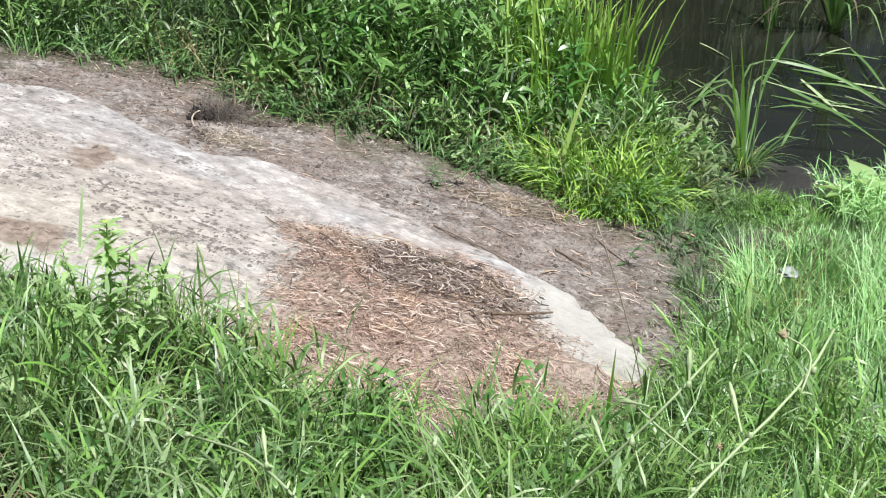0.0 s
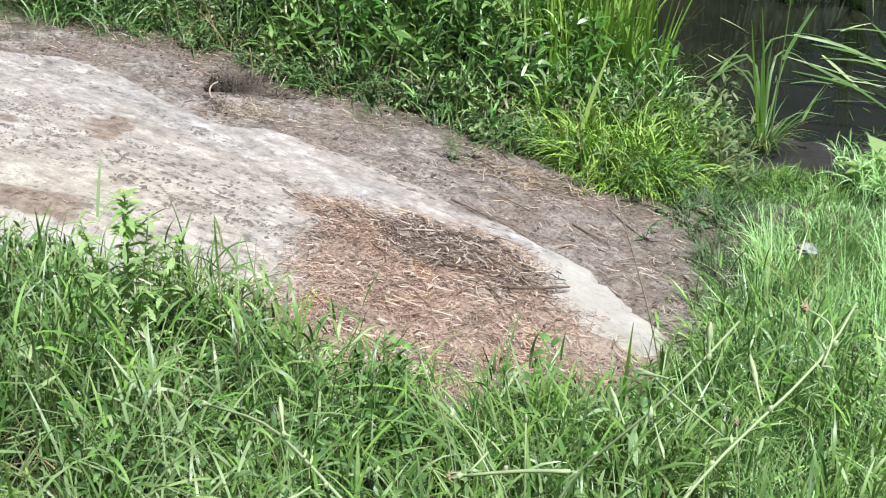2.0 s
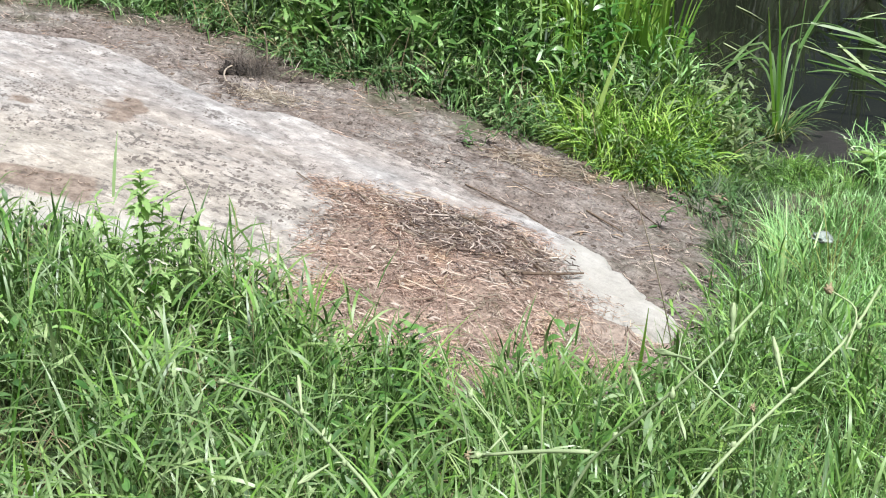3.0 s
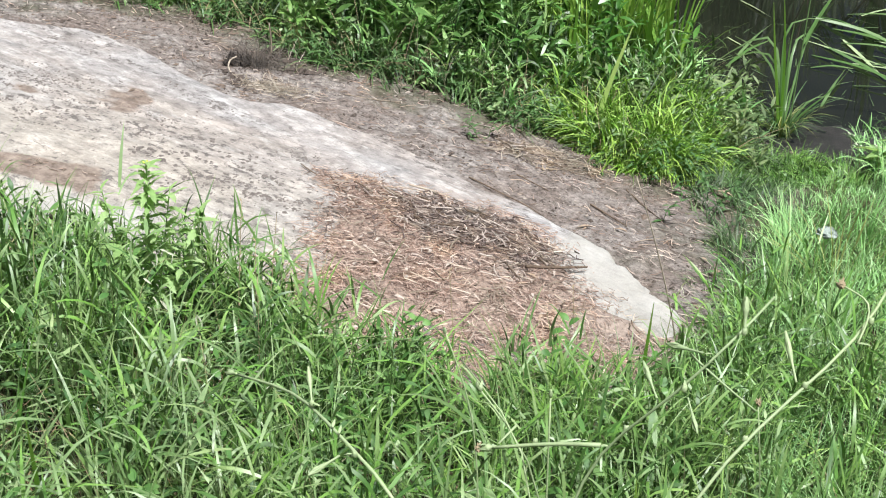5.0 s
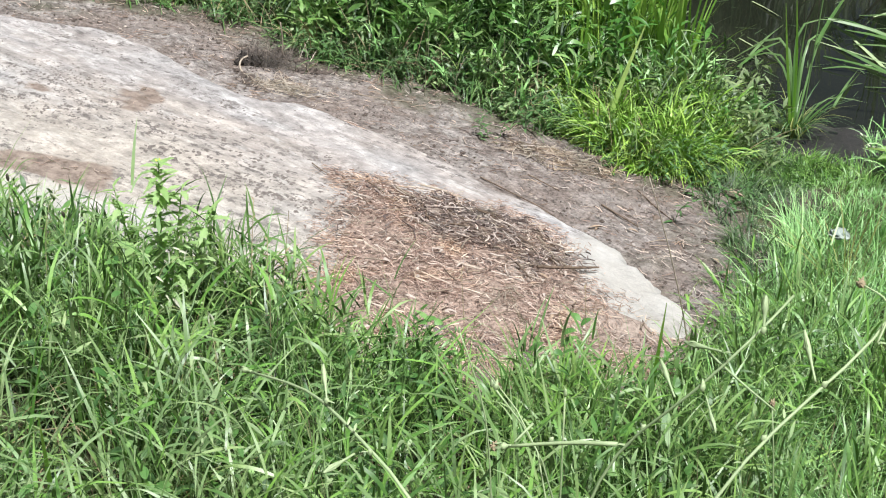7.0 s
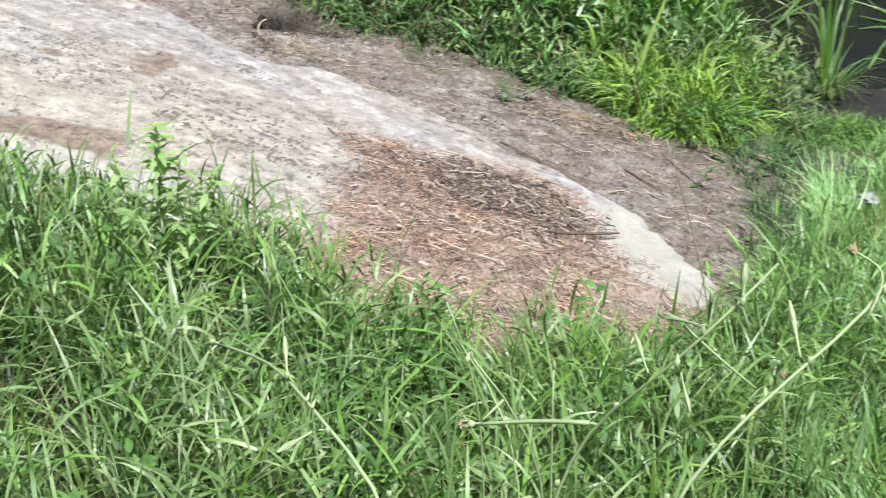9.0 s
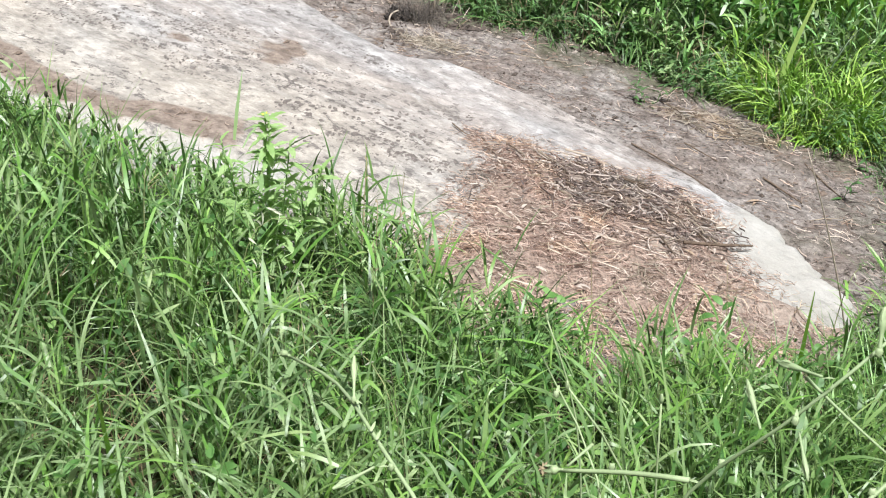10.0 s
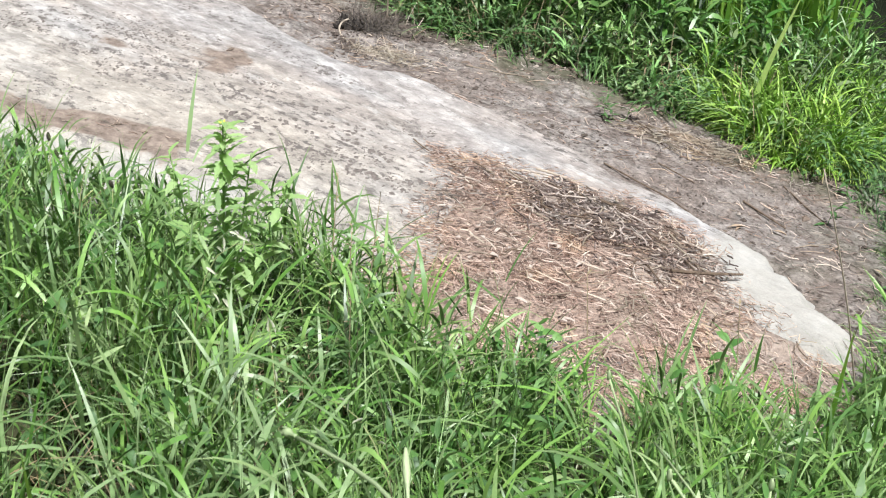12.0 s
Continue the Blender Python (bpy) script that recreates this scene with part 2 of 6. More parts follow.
def make_rock():
    m, n, l, b = material("streaked_rock", 0.85, 0.25)
    turn = radians(-24)
    streak = mapped(n, l, 6, 3, (0.6, 1.5, 1), turn, 0.6)
    blotch = mapped(n, l, 9, 4, (0.85, 1.15, 1), turn, 0.6)
    band = mapped(n, l, 3.2, 4, (0.45, 1.6, 1), turn, 0.6)
    cloud = mapped(n, l, 1.5, 4)
    mottle = mapped(n, l, 17, 7, (0.9, 1.1, 1), turn, 0.78)
    speck = mapped(n, l, 30, 6, (0.8, 1.1, 1), turn, 0.76)
    grain = mapped(n, l, 220, 3, rough=0.7)
    at, tf = n.new("ShaderNodeAttribute"), n.new("ShaderNodeAttribute")
    at.attribute_name, tf.attribute_name = "along", "turf"
    c = ramp(n, l, streak, [(0.28, (0.250, 0.241, 0.238)), (0.42, (0.300, 0.290, 0.286)), (0.55, (0.340, 0.330, 0.326)), (0.70, (0.395, 0.388, 0.384))])
    c = mix(n, l, ramp(n, l, cloud, [(0.42, grey(0)), (0.62, grey(0.55))]), c, (0.375, 0.318, 0.280))
    c = mix(n, l, ramp(n, l, band, [(0.50, grey(0)), (0.68, grey(0.45))]), c, (0.470, 0.470, 0.472))
    vein = mapped(n, l, 20, 7, (0.34, 1.3, 1), turn, 0.74)
    c = mix(n, l, ramp(n, l, vein, [(0.545, grey(0)), (0.61, grey(0.50))]), c, (0.57, 0.565, 0.552))
    co, xyz, lie = n.new("ShaderNodeTexCoord"), n.new("ShaderNodeSeparateXYZ"), n.new("ShaderNodeMath")
    l.new(co.outputs["Object"], xyz.inputs[0])
    lie.operation = "MULTIPLY_ADD"
    l.new(xyz.outputs[0], lie.inputs[0])
    lie.inputs[1].default_value = 0.4
    l.new(xyz.outputs[1], lie.inputs[2])
    drift = n.new("ShaderNodeMath")
    drift.operation = "MULTIPLY_ADD"
    l.new(band, drift.inputs[0])
    drift.inputs[1].default_value = 1.2
    l.new(lie.outputs[0], drift.inputs[2])
    low = n.new("ShaderNodeMapRange")
    low.inputs["From Min"].default_value, low.inputs["From Max"].default_value, low.inputs["To Min"].default_value, low.inputs["To Max"].default_value = 3.92, 4.60, 0.62, 0.0
    l.new(drift.outputs[0], low.inputs["Value"])
    c = mix(n, l, low.outputs[0], c, (0.415, 0.376, 0.318))
    c = mix(n, l, 0.9, c, ramp(n, l, mottle, [(0.35, grey(0.48)), (0.43, grey(0.86)), (0.53, grey(1.08)), (0.60, grey(1.42))]), "MULTIPLY")
    c = mix(n, l, 0.6, c, ramp(n, l, blotch, [(0.33, grey(0.74)), (0.5, grey(1.0)), (0.66, grey(1.2))]), "MULTIPLY")
    dark = ramp(n, l, speck, [(0.415, grey(1)), (0.455, grey(0))])
    where = ramp(n, l, mapped(n, l, 2.6, 4, (0.5, 1.5, 1), turn), [(0.40, grey(0.25)), (0.52, grey(0.95))])
    c = mix(n, l, mix(n, l, 1.0, dark, where, "MULTIPLY"), c, (0.135, 0.121, 0.114))
    even = ramp(n, l, mapped(n, l, 6, 5, rough=0.6), [(0.3, (0.375, 0.360, 0.325)), (0.55, (0.450, 0.440, 0.410)), (0.72, (0.525, 0.520, 0.495))])
    even = mix(n, l, 0.35, even, ramp(n, l, mottle, [(0.34, grey(0.60)), (0.5, grey(1.0)), (0.67, grey(1.15))]), "MULTIPLY")
    c = mix(n, l, mix(n, l, 1.0, tf.outputs["Fac"], grey(0.85), "MULTIPLY"), c, even)
    c = mix(n, l, 0.4, c, ramp(n, l, grain, [(0.3, grey(0.68)), (0.7, grey(1.1))]), "MULTIPLY")
    soil = ramp(n, l, mapped(n, l, 24, 6, rough=0.78), [(0.32, (0.085, 0.064, 0.053)), (0.48, (0.215, 0.168, 0.138)), (0.68, (0.365, 0.300, 0.250))])
    ragged = n.new("ShaderNodeMath")
    ragged.operation = "MULTIPLY_ADD"
    l.new(mottle, ragged.inputs[0])
    ragged.inputs[1].default_value = 1.2
    l.new(at.outputs["Fac"], ragged.inputs[2])
    c = mix(n, l, ramp(n, l, ragged.outputs[0], [(0.78, grey(0)), (1.02, grey(0.92))]), c, soil)
    l.new(c, b.inputs["Base Color"])
    bump(n, l, b, blotch, 0.4, 0.012)
    bump(n, l, b, mottle, 0.9, 0.009)
    bump(n, l, b, speck, 0.4, 0.004)
    bump(n, l, b, grain, 0.5, 0.0015)
    return m


def make_litter():
    m, n, l, b = material("straw_litter_bed", 0.9, 0.15)
    big, mid = mapped(n, l, 4.5, 3), mapped(n, l, 60, 5, (1, 1, 1), 0.6, 0.7)
    fibre = mapped(n, l, 60, 4, (0.25, 2.5, 1), 0.5, 0.7)
    fibre2 = mapped(n, l, 60, 4, (2.5, 0.25, 1), 0.3, 0.7)
    c = ramp(n, l, mid, [(0.3, (0.098, 0.074, 0.062)), (0.5, (0.255, 0.190, 0.157)), (0.7, (0.435, 0.345, 0.290))])
    c = mix(n, l, ramp(n, l, fibre, [(0.52, grey(0)), (0.62, grey(0.7))]), c, (0.47, 0.362, 0.296))
    c = mix(n, l, ramp(n, l, fibre2, [(0.52, grey(0)), (0.62, grey(0.7))]), c, (0.43, 0.322, 0.262))
    c = mix(n, l, ramp(n, l, big, [(0.55, grey(0)), (0.70, grey(0.45))]), c, (0.40, 0.335, 0.275))
    at = n.new("ShaderNodeAttribute")
    at.attribute_name = "along"
    c = mix(n, l, at.outputs["Fac"], c, mix(n, l, 1.0, c, (0.80, 0.78, 0.78), "MULTIPLY"))
    tf = n.new("ShaderNodeAttribute")
    tf.attribute_name = "turf"
    dust = ramp(n, l, mid, [(0.3, (0.20, 0.158, 0.134)), (0.6, (0.40, 0.335, 0.288))])
    c = mix(n, l, ramp(n, l, tf.outputs["Fac"], [(0.3, grey(0)), (0.9, grey(0.9))]), c, dust)
    l.new(c, b.inputs["Base Color"])
    bump(n, l, b, fibre, 0.9, 0.006)
    bump(n, l, b, fibre2, 0.9, 0.006)
    return m


def make_water():
    m, n, l, b = material("pond_water", 0.03, 0.5)
    c = ramp(n, l, mapped(n, l, 1.3, 4), [(0.35, (0.008, 0.010, 0.0065)), (0.65, (0.019, 0.021, 0.014))])
    l.new(c, b.inputs["Base Color"])
    b.inputs["IOR"].default_value = 1.33
    bump(n, l, b, mapped(n, l, 9, 2, (1, 0.5, 1)), 0.06, 0.01)
    return m


def plain(name, dark, light, scale, rough=0.7, relief=0.002):
    m, n, l, b = material(name, rough, 0.3)
    s = mapped(n, l, scale, 4)
    l.new(ramp(n, l, s, [(0.3, dark), (0.7, light)]), b.inputs["Base Color"])
    bump(n, l, b, s, 0.5, relief)
    return m


SOIL, ROCK, LITTER, WATER = make_ground(), make_rock(), make_litter(), make_water()
BARK = plain("twig_bark", (0.075, 0.052, 0.038), (0.20, 0.15, 0.11), 80, 0.85)
PALEWOOD = plain("bleached_root", (0.30, 0.25, 0.20), (0.50, 0.43, 0.35), 60, 0.8)
LEAFBROWN = plain("dry_leaf_brown", (0.24, 0.175, 0.12), (0.44, 0.34, 0.25), 60, 0.75)
PLASTIC = plain("white_plastic", (0.20, 0.25, 0.22), (0.36, 0.41, 0.38), 30, 0.35)
PETAL = plain("cream_petal", (0.50, 0.53, 0.38), (0.66, 0.68, 0.54), 60, 0.6)
YELLOW = plain("yellow_green_bud", (0.42, 0.45, 0.07), (0.56, 0.60, 0.12), 60, 0.6)
SOILDARK = plain("dark_soil_crumb", (0.050, 0.040, 0.034), (0.125, 0.100, 0.085), 200, 0.95)
FLECK = plain("rock_fleck", (0.10, 0.086, 0.078), (0.22, 0.192, 0.175), 120, 0.95)
DRYWOOD = plain("dull_dry_stalk", (0.20, 0.165, 0.125), (0.34, 0.285, 0.22), 60, 0.85)
HOLLOWDARK = plain("dark_hollow_soil", (0.012, 0.010, 0.009), (0.050, 0.042, 0.037), 90, 0.95, 0.006)
PALEGRIT = plain("pale_grit", (0.26, 0.22, 0.19), (0.44, 0.39, 0.34), 150, 0.9)
EARTH = plain("brown_earth_crumb", (0.11, 0.083, 0.066), (0.22, 0.172, 0.138), 150, 0.95)
DARKBUD = plain("dark_seed_head", (0.035, 0.035, 0.025), (0.075, 0.070, 0.045), 200, 0.9)
TAN = plain("tan_seed_head", (0.22, 0.175, 0.105), (0.36, 0.30, 0.19), 120, 0.8)

# ---- the lie of the land ----
WATER_Z = -0.30
SHORE_X = (-9, -3, -1, 0, 0.35, 0.6, 0.8, 1.3, 1.7, 2.5, 4, 12)
SHORE_Y = (8.8, 8.2, 7.6, 7.0, 6.6, 6.2, 5.92, 5.80, 5.76, 5.4, 5.1, 5.3)
ROCK_EDGE = [(-2.8, 4.55), (-2.2, 4.75), (-1.74, 4.87), (-1.58, 4.96), (-1.43, 4.89), (-1.34, 4.87), (-1.26, 4.81), (-1.17, 4.725), (-1.07, 4.66),
             (-0.97, 4.60), (-0.88, 4.59), (-0.78, 4.64), (-0.69, 4.635), (-0.61, 4.615), (-0.54, 4.565), (-0.45, 4.535), (-0.37, 4.505), (-0.27, 4.445),
             (-0.17, 4.395), (-0.08, 4.325), (-0.045, 4.285), (0.03, 4.262), (0.11, 4.238), (0.172, 4.172), (0.21, 4.13), (0.29, 4.10), (0.37, 4.02),
             (0.387, 3.935), (0.42, 3.94), (0.46, 3.88), (0.487, 3.855), (0.472, 3.80), (0.51, 3.775), (0.56, 3.70), (0.548, 3.62), (0.47, 3.545),
             (0.30, 3.45), (-0.1, 3.25), (-0.6, 3.05), (-1.2, 3.0), (-2.0, 3.1), (-2.8, 3.6)]
BED_EDGE = [(-0.47, 3.60), (-0.47, 3.77), (-0.49, 3.92), (-0.56, 4.08), (-0.47, 4.055), (-0.40, 4.115), (-0.33, 4.15), (-0.24, 4.125), (-0.15, 4.085),
            (-0.07, 4.085), (0.0, 4.12), (0.06, 4.105), (0.14, 4.04), (0.19, 3.98), (0.215, 3.92), (0.225, 3.85), (0.29, 3.765), (0.31, 3.70), (0.37, 3.645),
            (0.44, 3.605), (0.53, 3.58), (0.56, 3.42), (0.42, 3.20), (0.26, 3.06), (0.0, 3.01), (-0.3, 2.97), (-0.47, 3.08), (-0.52, 3.28), (-0.46, 3.45)]


def plane(x, y):
    """The bank's even slope, without water, stone and mounds."""
    xs = np.clip(x, -3.2, 0.95)
    z = 0.363 - 0.197 * xs - 0.086 * np.clip(y, 1.0, 5.4)
    z = z + 0.10 * np.clip(2.9 - y, 0, 3.5)
    return z + 0.13 * step(0.72, 1.25, x) * step(5.25, 4.3, y)


def pond(x, y):
    """How far inside the water's edge."""
    near = y - np.interp(x, SHORE_X, SHORE_Y) + 0.05 * vnoise(x / 0.35, y / 0.35, 5)
    return np.minimum(near, 10.4 + 0.3 * vnoise(x / 1.5, 0 * x, 3) - y)


def rock_rise(x, y):
    d = inside(ROCK_EDGE, x, y) + 0.010 * fbm(x, y, 0.12, 31) + 0.004 * fbm(x, y, 0.035, 33, 2)
    u, v = 0.93 * x - 0.37 * y, 0.37 * x + 0.93 * y
    layers = 0.005 * fbm(u / 4, v, 0.11, 41, 3) + 0.010 * fbm(u / 2.5, v, 0.45, 43, 2)
    layers = layers * (1 - 0.75 * smooth_stone(x, y))
    lower = step(0.0, 0.025, band_line(x) - 0.085 - y + 0.02 * fbm(x, y, 0.09, 37)) * step(-0.85, -1.0, x)
    body = 0.020 * step(0, 0.025, d) + 0.004 * step(0.02, 0.35, d) + layers * step(0, 0.06, d) - 0.016 * lower
    return np.where(d > 0, body, d * 1.2), d


def band_line(x):
    """The middle of the strip of soil that lies along a joint in the stone."""
    return np.interp(x, (-2.4, -1.9, -1.5, -1.3, -1.1, -0.95), (3.82, 3.70, 3.575, 3.605, 3.62, 3.575))


def smooth_stone(x, y):
    """The paler, even stone below the joint and at the slab's thin end."""
    a = step(-0.02, 0.06, band_line(x) - 0.06 - y + 0.03 * fbm(x, y, 0.10, 38)) * step(-0.72, -0.90, x)
    b = step(0.17, 0.25, x + 0.35 * (3.9 - y) + 0.03 * fbm(x, y, 0.09, 39))
    return np.maximum(a, b)


def bed_rise(x, y):
    d = inside(BED_EDGE, x, y) + 0.03 * fbm(x, y, 0.10, 51)
    return -0.016 + 0.024 * step(-0.03, 0.12, d) + 0.006 * fbm(x, y, 0.09, 53) * step(0, 0.1, d), d


def ground_z(x, y):
    z = plane(x, y) + 0.010 * fbm(x, y, 0.45, 61) + 0.009 * fbm(x, y, 0.085, 63)
    w = pond(x, y)
    deep = WATER_Z - 0.015 - 0.22 * np.clip(w, 0, 2.0)
    z = z + (np.minimum(z, deep) - z) * step(-0.25, 0.06, w)
    z = np.where((w > -0.4) & (w < -0.02) & (y < 7), np.maximum(z, WATER_Z + 0.003 + 0.006 * fbm(x, y, 0.07, 67)), z)
    far = y - 10.2
    z = np.where(far > 0, np.minimum(WATER_Z + 0.35 * np.clip(far, 0, 1.6), 0.3), z)
    return z


def top_z(x, y):
    """What lies uppermost: soil, stone or straw."""
    g = ground_z(x, y)
    r, rd = rock_rise(x, y)
    k, kd = bed_rise(x, y)
    g = np.where(rd > 0, np.maximum(g, plane(x, y) + r), g)
    return np.where(kd > -0.02, np.maximum(g, plane(x, y) + np.maximum(r, 0) + k), g)


def stretch(lo, hi, fine, reach):
    """Even steps from lo to hi, growing beyond them."""
    mid, out, s = np.arange(lo, hi + fine / 2, fine), [], fine
    a = 0.0
    while a < reach:
        s *= 1.28
        a += s
        out.append(a)
    out = np.array(out)
    return np.r_[lo - out[::-1], mid, mid[-1] + out]


def sheet(xs, ys):
    gx, gy = np.meshgrid(xs, ys)
    k = np.arange(gx.size).reshape(gx.shape)
    q = np.stack([k[:-1, :-1], k[:-1, 1:], k[1:, 1:], k[1:, :-1]], -1).reshape(-1, 4)
    return gx, gy, q


wx, wy, q = sheet(np.linspace(-14, 14, 60), np.linspace(4.6, 11.2, 30))
water = new("water", arrays("water", np.stack([wx, wy, 0 * wx + WATER_Z], -1), q, mat=WATER))
tagged(water, "dark still pond water with reflections", "water", kind="structure")


def patch(name, lo, hi, fine, height, keep, mat, along=None, turf=None):
    """A skin over part of the land, with a rim that goes into the soil."""
    gx, gy, q = sheet(np.arange(lo[0], hi[0], fine), np.arange(lo[1], hi[1], fine))
    z, d = height(gx, gy)
    ok = (d > keep).ravel()
    q = q[ok[q].all(1)]
    used = np.unique(q)
    to = np.zeros(gx.size, np.int64)
    to[used] = np.arange(len(used))
    v = np.stack([gx, gy, z], -1).reshape(-1, 3)[used]
    al = None if along is None else along(v[:, 0], v[:, 1])
    tf = None if turf is None else turf(v[:, 0], v[:, 1])
    return arrays(name, v, to[q], mat=mat, along=al, turf=tf)


def dark_zone(x, y):
    """The heap of darker stalks on the upper side of the bed."""
    return step(1.1, 0.55, np.hypot((x + 0.03 + 0.6 * (y - 3.87)) / 0.28, (y - 3.87) / 0.215) + 0.25 * fbm(x, y, 0.12, 49))


def soil_band(x, y):
    """Where thin brown soil lies on the stone."""
    a = step(0.10, 0.03, np.abs(y - band_line(x) + 0.035 * fbm(x, y, 0.2, 45))) * step(-0.98, -1.08, x)
    b = step(0.16, 0.05, np.hypot((x + 1.23) * 1.2, (y - 4.29) * 1.0) + 0.03 * fbm(x, y, 0.1, 46))
    c = step(0.10, 0.03, np.hypot(x + 1.50, (y - 4.17) * 1.6)) * 0.6
    rag = 1 + 0.95 * fbm(x, y, 0.14, 47, 3)
    return np.clip(np.maximum(np.maximum(a, b * 1.15), c) * 0.75 * rag, 0, 1)


def worn(x, y):
    """Where the straw is trodden thin and greyish soil shows through."""
    a = step(1.0, 0.5, np.hypot((x - 0.40) / 0.20, (y - 3.50) / 0.22) + 0.3 * fbm(x, y, 0.10, 57))
    b = step(1.0, 0.6, np.hypot((x - 0.08) / 0.075, (y - 3.66) / 0.06) + 0.25 * fbm(x, y, 0.06, 59))
    c = step(1.0, 0.6, np.hypot((x + 0.42) / 0.10, (y - 3.45) / 0.10) + 0.3 * fbm(x, y, 0.07, 58))
    return np.maximum(np.maximum(0.8 * a, b), 0.8 * c)


rock = new("rock_slab", patch("rock_slab", (-2.9, 2.9), (0.7, 5.2), 0.01,
                              lambda x, y: (plane(x, y) + rock_rise(x, y)[0], rock_rise(x, y)[1]), -0.06, ROCK, soil_band, smooth_stone))
tagged(rock, "low pale pinkish-grey streaked rock slab bedded in soil", "rock")
bed = new("straw_bed", patch("straw_bed", (-0.8, 2.7), (0.8, 4.35), 0.0125,
                             lambda x, y: (plane(x, y) + np.maximum(rock_rise(x, y)[0], 0) + bed_rise(x, y)[0], bed_rise(x, y)[1]), -0.05, LITTER, dark_zone, worn))
tagged(bed, "trampled bed of pinkish dry straw litter on the rock", "straw bed", kind="stuff")


# ---- blades, straws, tubes ----
def blade_arrays(x, y, z, length, width, head, lean, curl, segs=5, roll=0.5, leaf=False):
    """Tapering blades: lean at the foot and curl towards the tip, radians from upright."""
    n = len(x)
    t = np.linspace(0, 1, segs + 1)
    th = lean[:, None] + curl[:, None] * t[None] ** 1.3
    d = length[:, None] / segs
    r = np.c_[np.zeros(n), np.cumsum(np.sin(th[:, 1:]) * d, 1)]
    up = np.c_[np.zeros(n), np.cumsum(np.cos(th[:, 1:]) * d, 1)]
    ch, sh = np.cos(head)[:, None], np.sin(head)[:, None]
    c = np.stack([x[:, None] + r * ch, y[:, None] + r * sh, z[:, None] + up], -1)
    tw = rng.normal(0, roll, n)[:, None]
    side = np.stack([-sh * np.cos(tw) + 0 * r, ch * np.cos(tw) + 0 * r, np.sin(tw) + 0 * r], -1)
    prof = np.where(t < 0.25, 0.7 + 1.2 * t, 1.0) * (1 - np.clip(t - 0.25, 0, 1) ** 1.6 / 0.75**1.6)
    if leaf:
        prof = np.sin(np.pi * np.clip(t, 0.03, 1) ** 0.8) ** 0.9
    half = (width[:, None] * prof / 2)[..., None] * side
    v = np.concatenate([c[:, :-1] - half[:, :-1], c[:, :-1] + half[:, :-1], c[:, -1:]], 1)
    m = 2 * segs + 1
    o = (np.arange(n) * m)[:, None]
    i = np.arange(segs - 1)
    q = np.stack([i, i + segs, i + segs + 1, i + 1], -1)
    quads = (o[:, :, None] + q[None]).reshape(-1, 4)
    tris = o + np.array([segs - 1, 2 * segs - 1, 2 * segs])[None]
    al = np.tile(np.r_[t[:-1], t[:-1], 1.0], n)
    return v.reshape(-1, 3), quads, tris, al


def field(name, x, y, length, width, mat, lean=(0.25, 0.2), curl=(0.8, 0.5), segs=5, z=None, head=None, roll=0.5, label="", category="grass"):
    n = len(x)
    z = top_z(x, y) - 0.01 if z is None else z
    head = 5.0 * fbm(x, y, 0.22, 77, 2) + rng.normal(0, 0.9, n) if head is None else head
    v, qd, tr, al = blade_arrays(x, y, z, length, width, head, np.abs(rng.normal(*lean, n)), np.abs(rng.normal(*curl, n)), segs, roll)
    ob = new(name, arrays(name, v, qd, tr, mat, along=al))
    return tagged(ob, label, category, kind="stuff")


def scatter(n, x0, x1, y0, y1, weight, clump=0.0, cell=0.12, seed=0):
    """Places with a density from 0 to 1, gathered into tufts."""
    x, y = rng.uniform(x0, x1, n), rng.uniform(y0, y1, n)
    w = weight(x, y)
    if clump:
        w = w * (1 - clump + clump * np.clip(0.5 + 1.3 * fbm(x, y, cell, seed, 2), 0, 1.4))
    ok = rng.uniform(0, 1, n) < w
    x, y = x[ok], y[ok]
    return x, y, w[ok]


FRONT_X = (-3.0, -1.5, -1.17, -0.8, -0.6, -0.45, -0.3, 0.0, 0.25, 0.4, 0.56, 0.64, 0.80, 0.92)
FRONT_Y = (3.6, 3.34, 3.26, 3.18, 3.20, 3.11, 3.01, 3.05, 3.08, 3.20, 3.40, 3.65, 4.11, 4.70)
BACK_X = (-3.2, -1.88, -1.74, -1.42, -1.23, -1.08, -0.89, -0.73, -0.56, -0.34, -0.19, -0.03, 0.11, 0.22, 0.33, 0.45, 0.60, 0.80, 0.95)
BACK_Y = (5.3, 5.30, 5.42, 5.50, 5.47, 5.45, 5.32, 5.25, 5.25, 5.25, 5.17, 5.0, 5.05, 5.0, 4.85, 4.83, 4.9, 5.15, 5.3)


def front_depth(x, y):
    """How far inside the meadow on the camera's side and along the bank beside the water."""
    a = np.interp(x, FRONT_X, FRONT_Y) - y
    b = np.where(x > 0.6, x - np.interp(y, (3.38, 3.65, 4.11, 4.76, 5.13, 5.4), (0.58, 0.70, 0.86, 0.91, 0.89, 0.95)), -9)
    return np.maximum(a, np.minimum(b, 0.85 * (-pond(x, y) - np.interp(x, (1.2, 1.45), (0.46, 0.20)))))


def back_depth(x, y):
    return np.minimum(y - np.interp(x, BACK_X, BACK_Y), -pond(x, y)) - 9.0 * (x > 0.98)


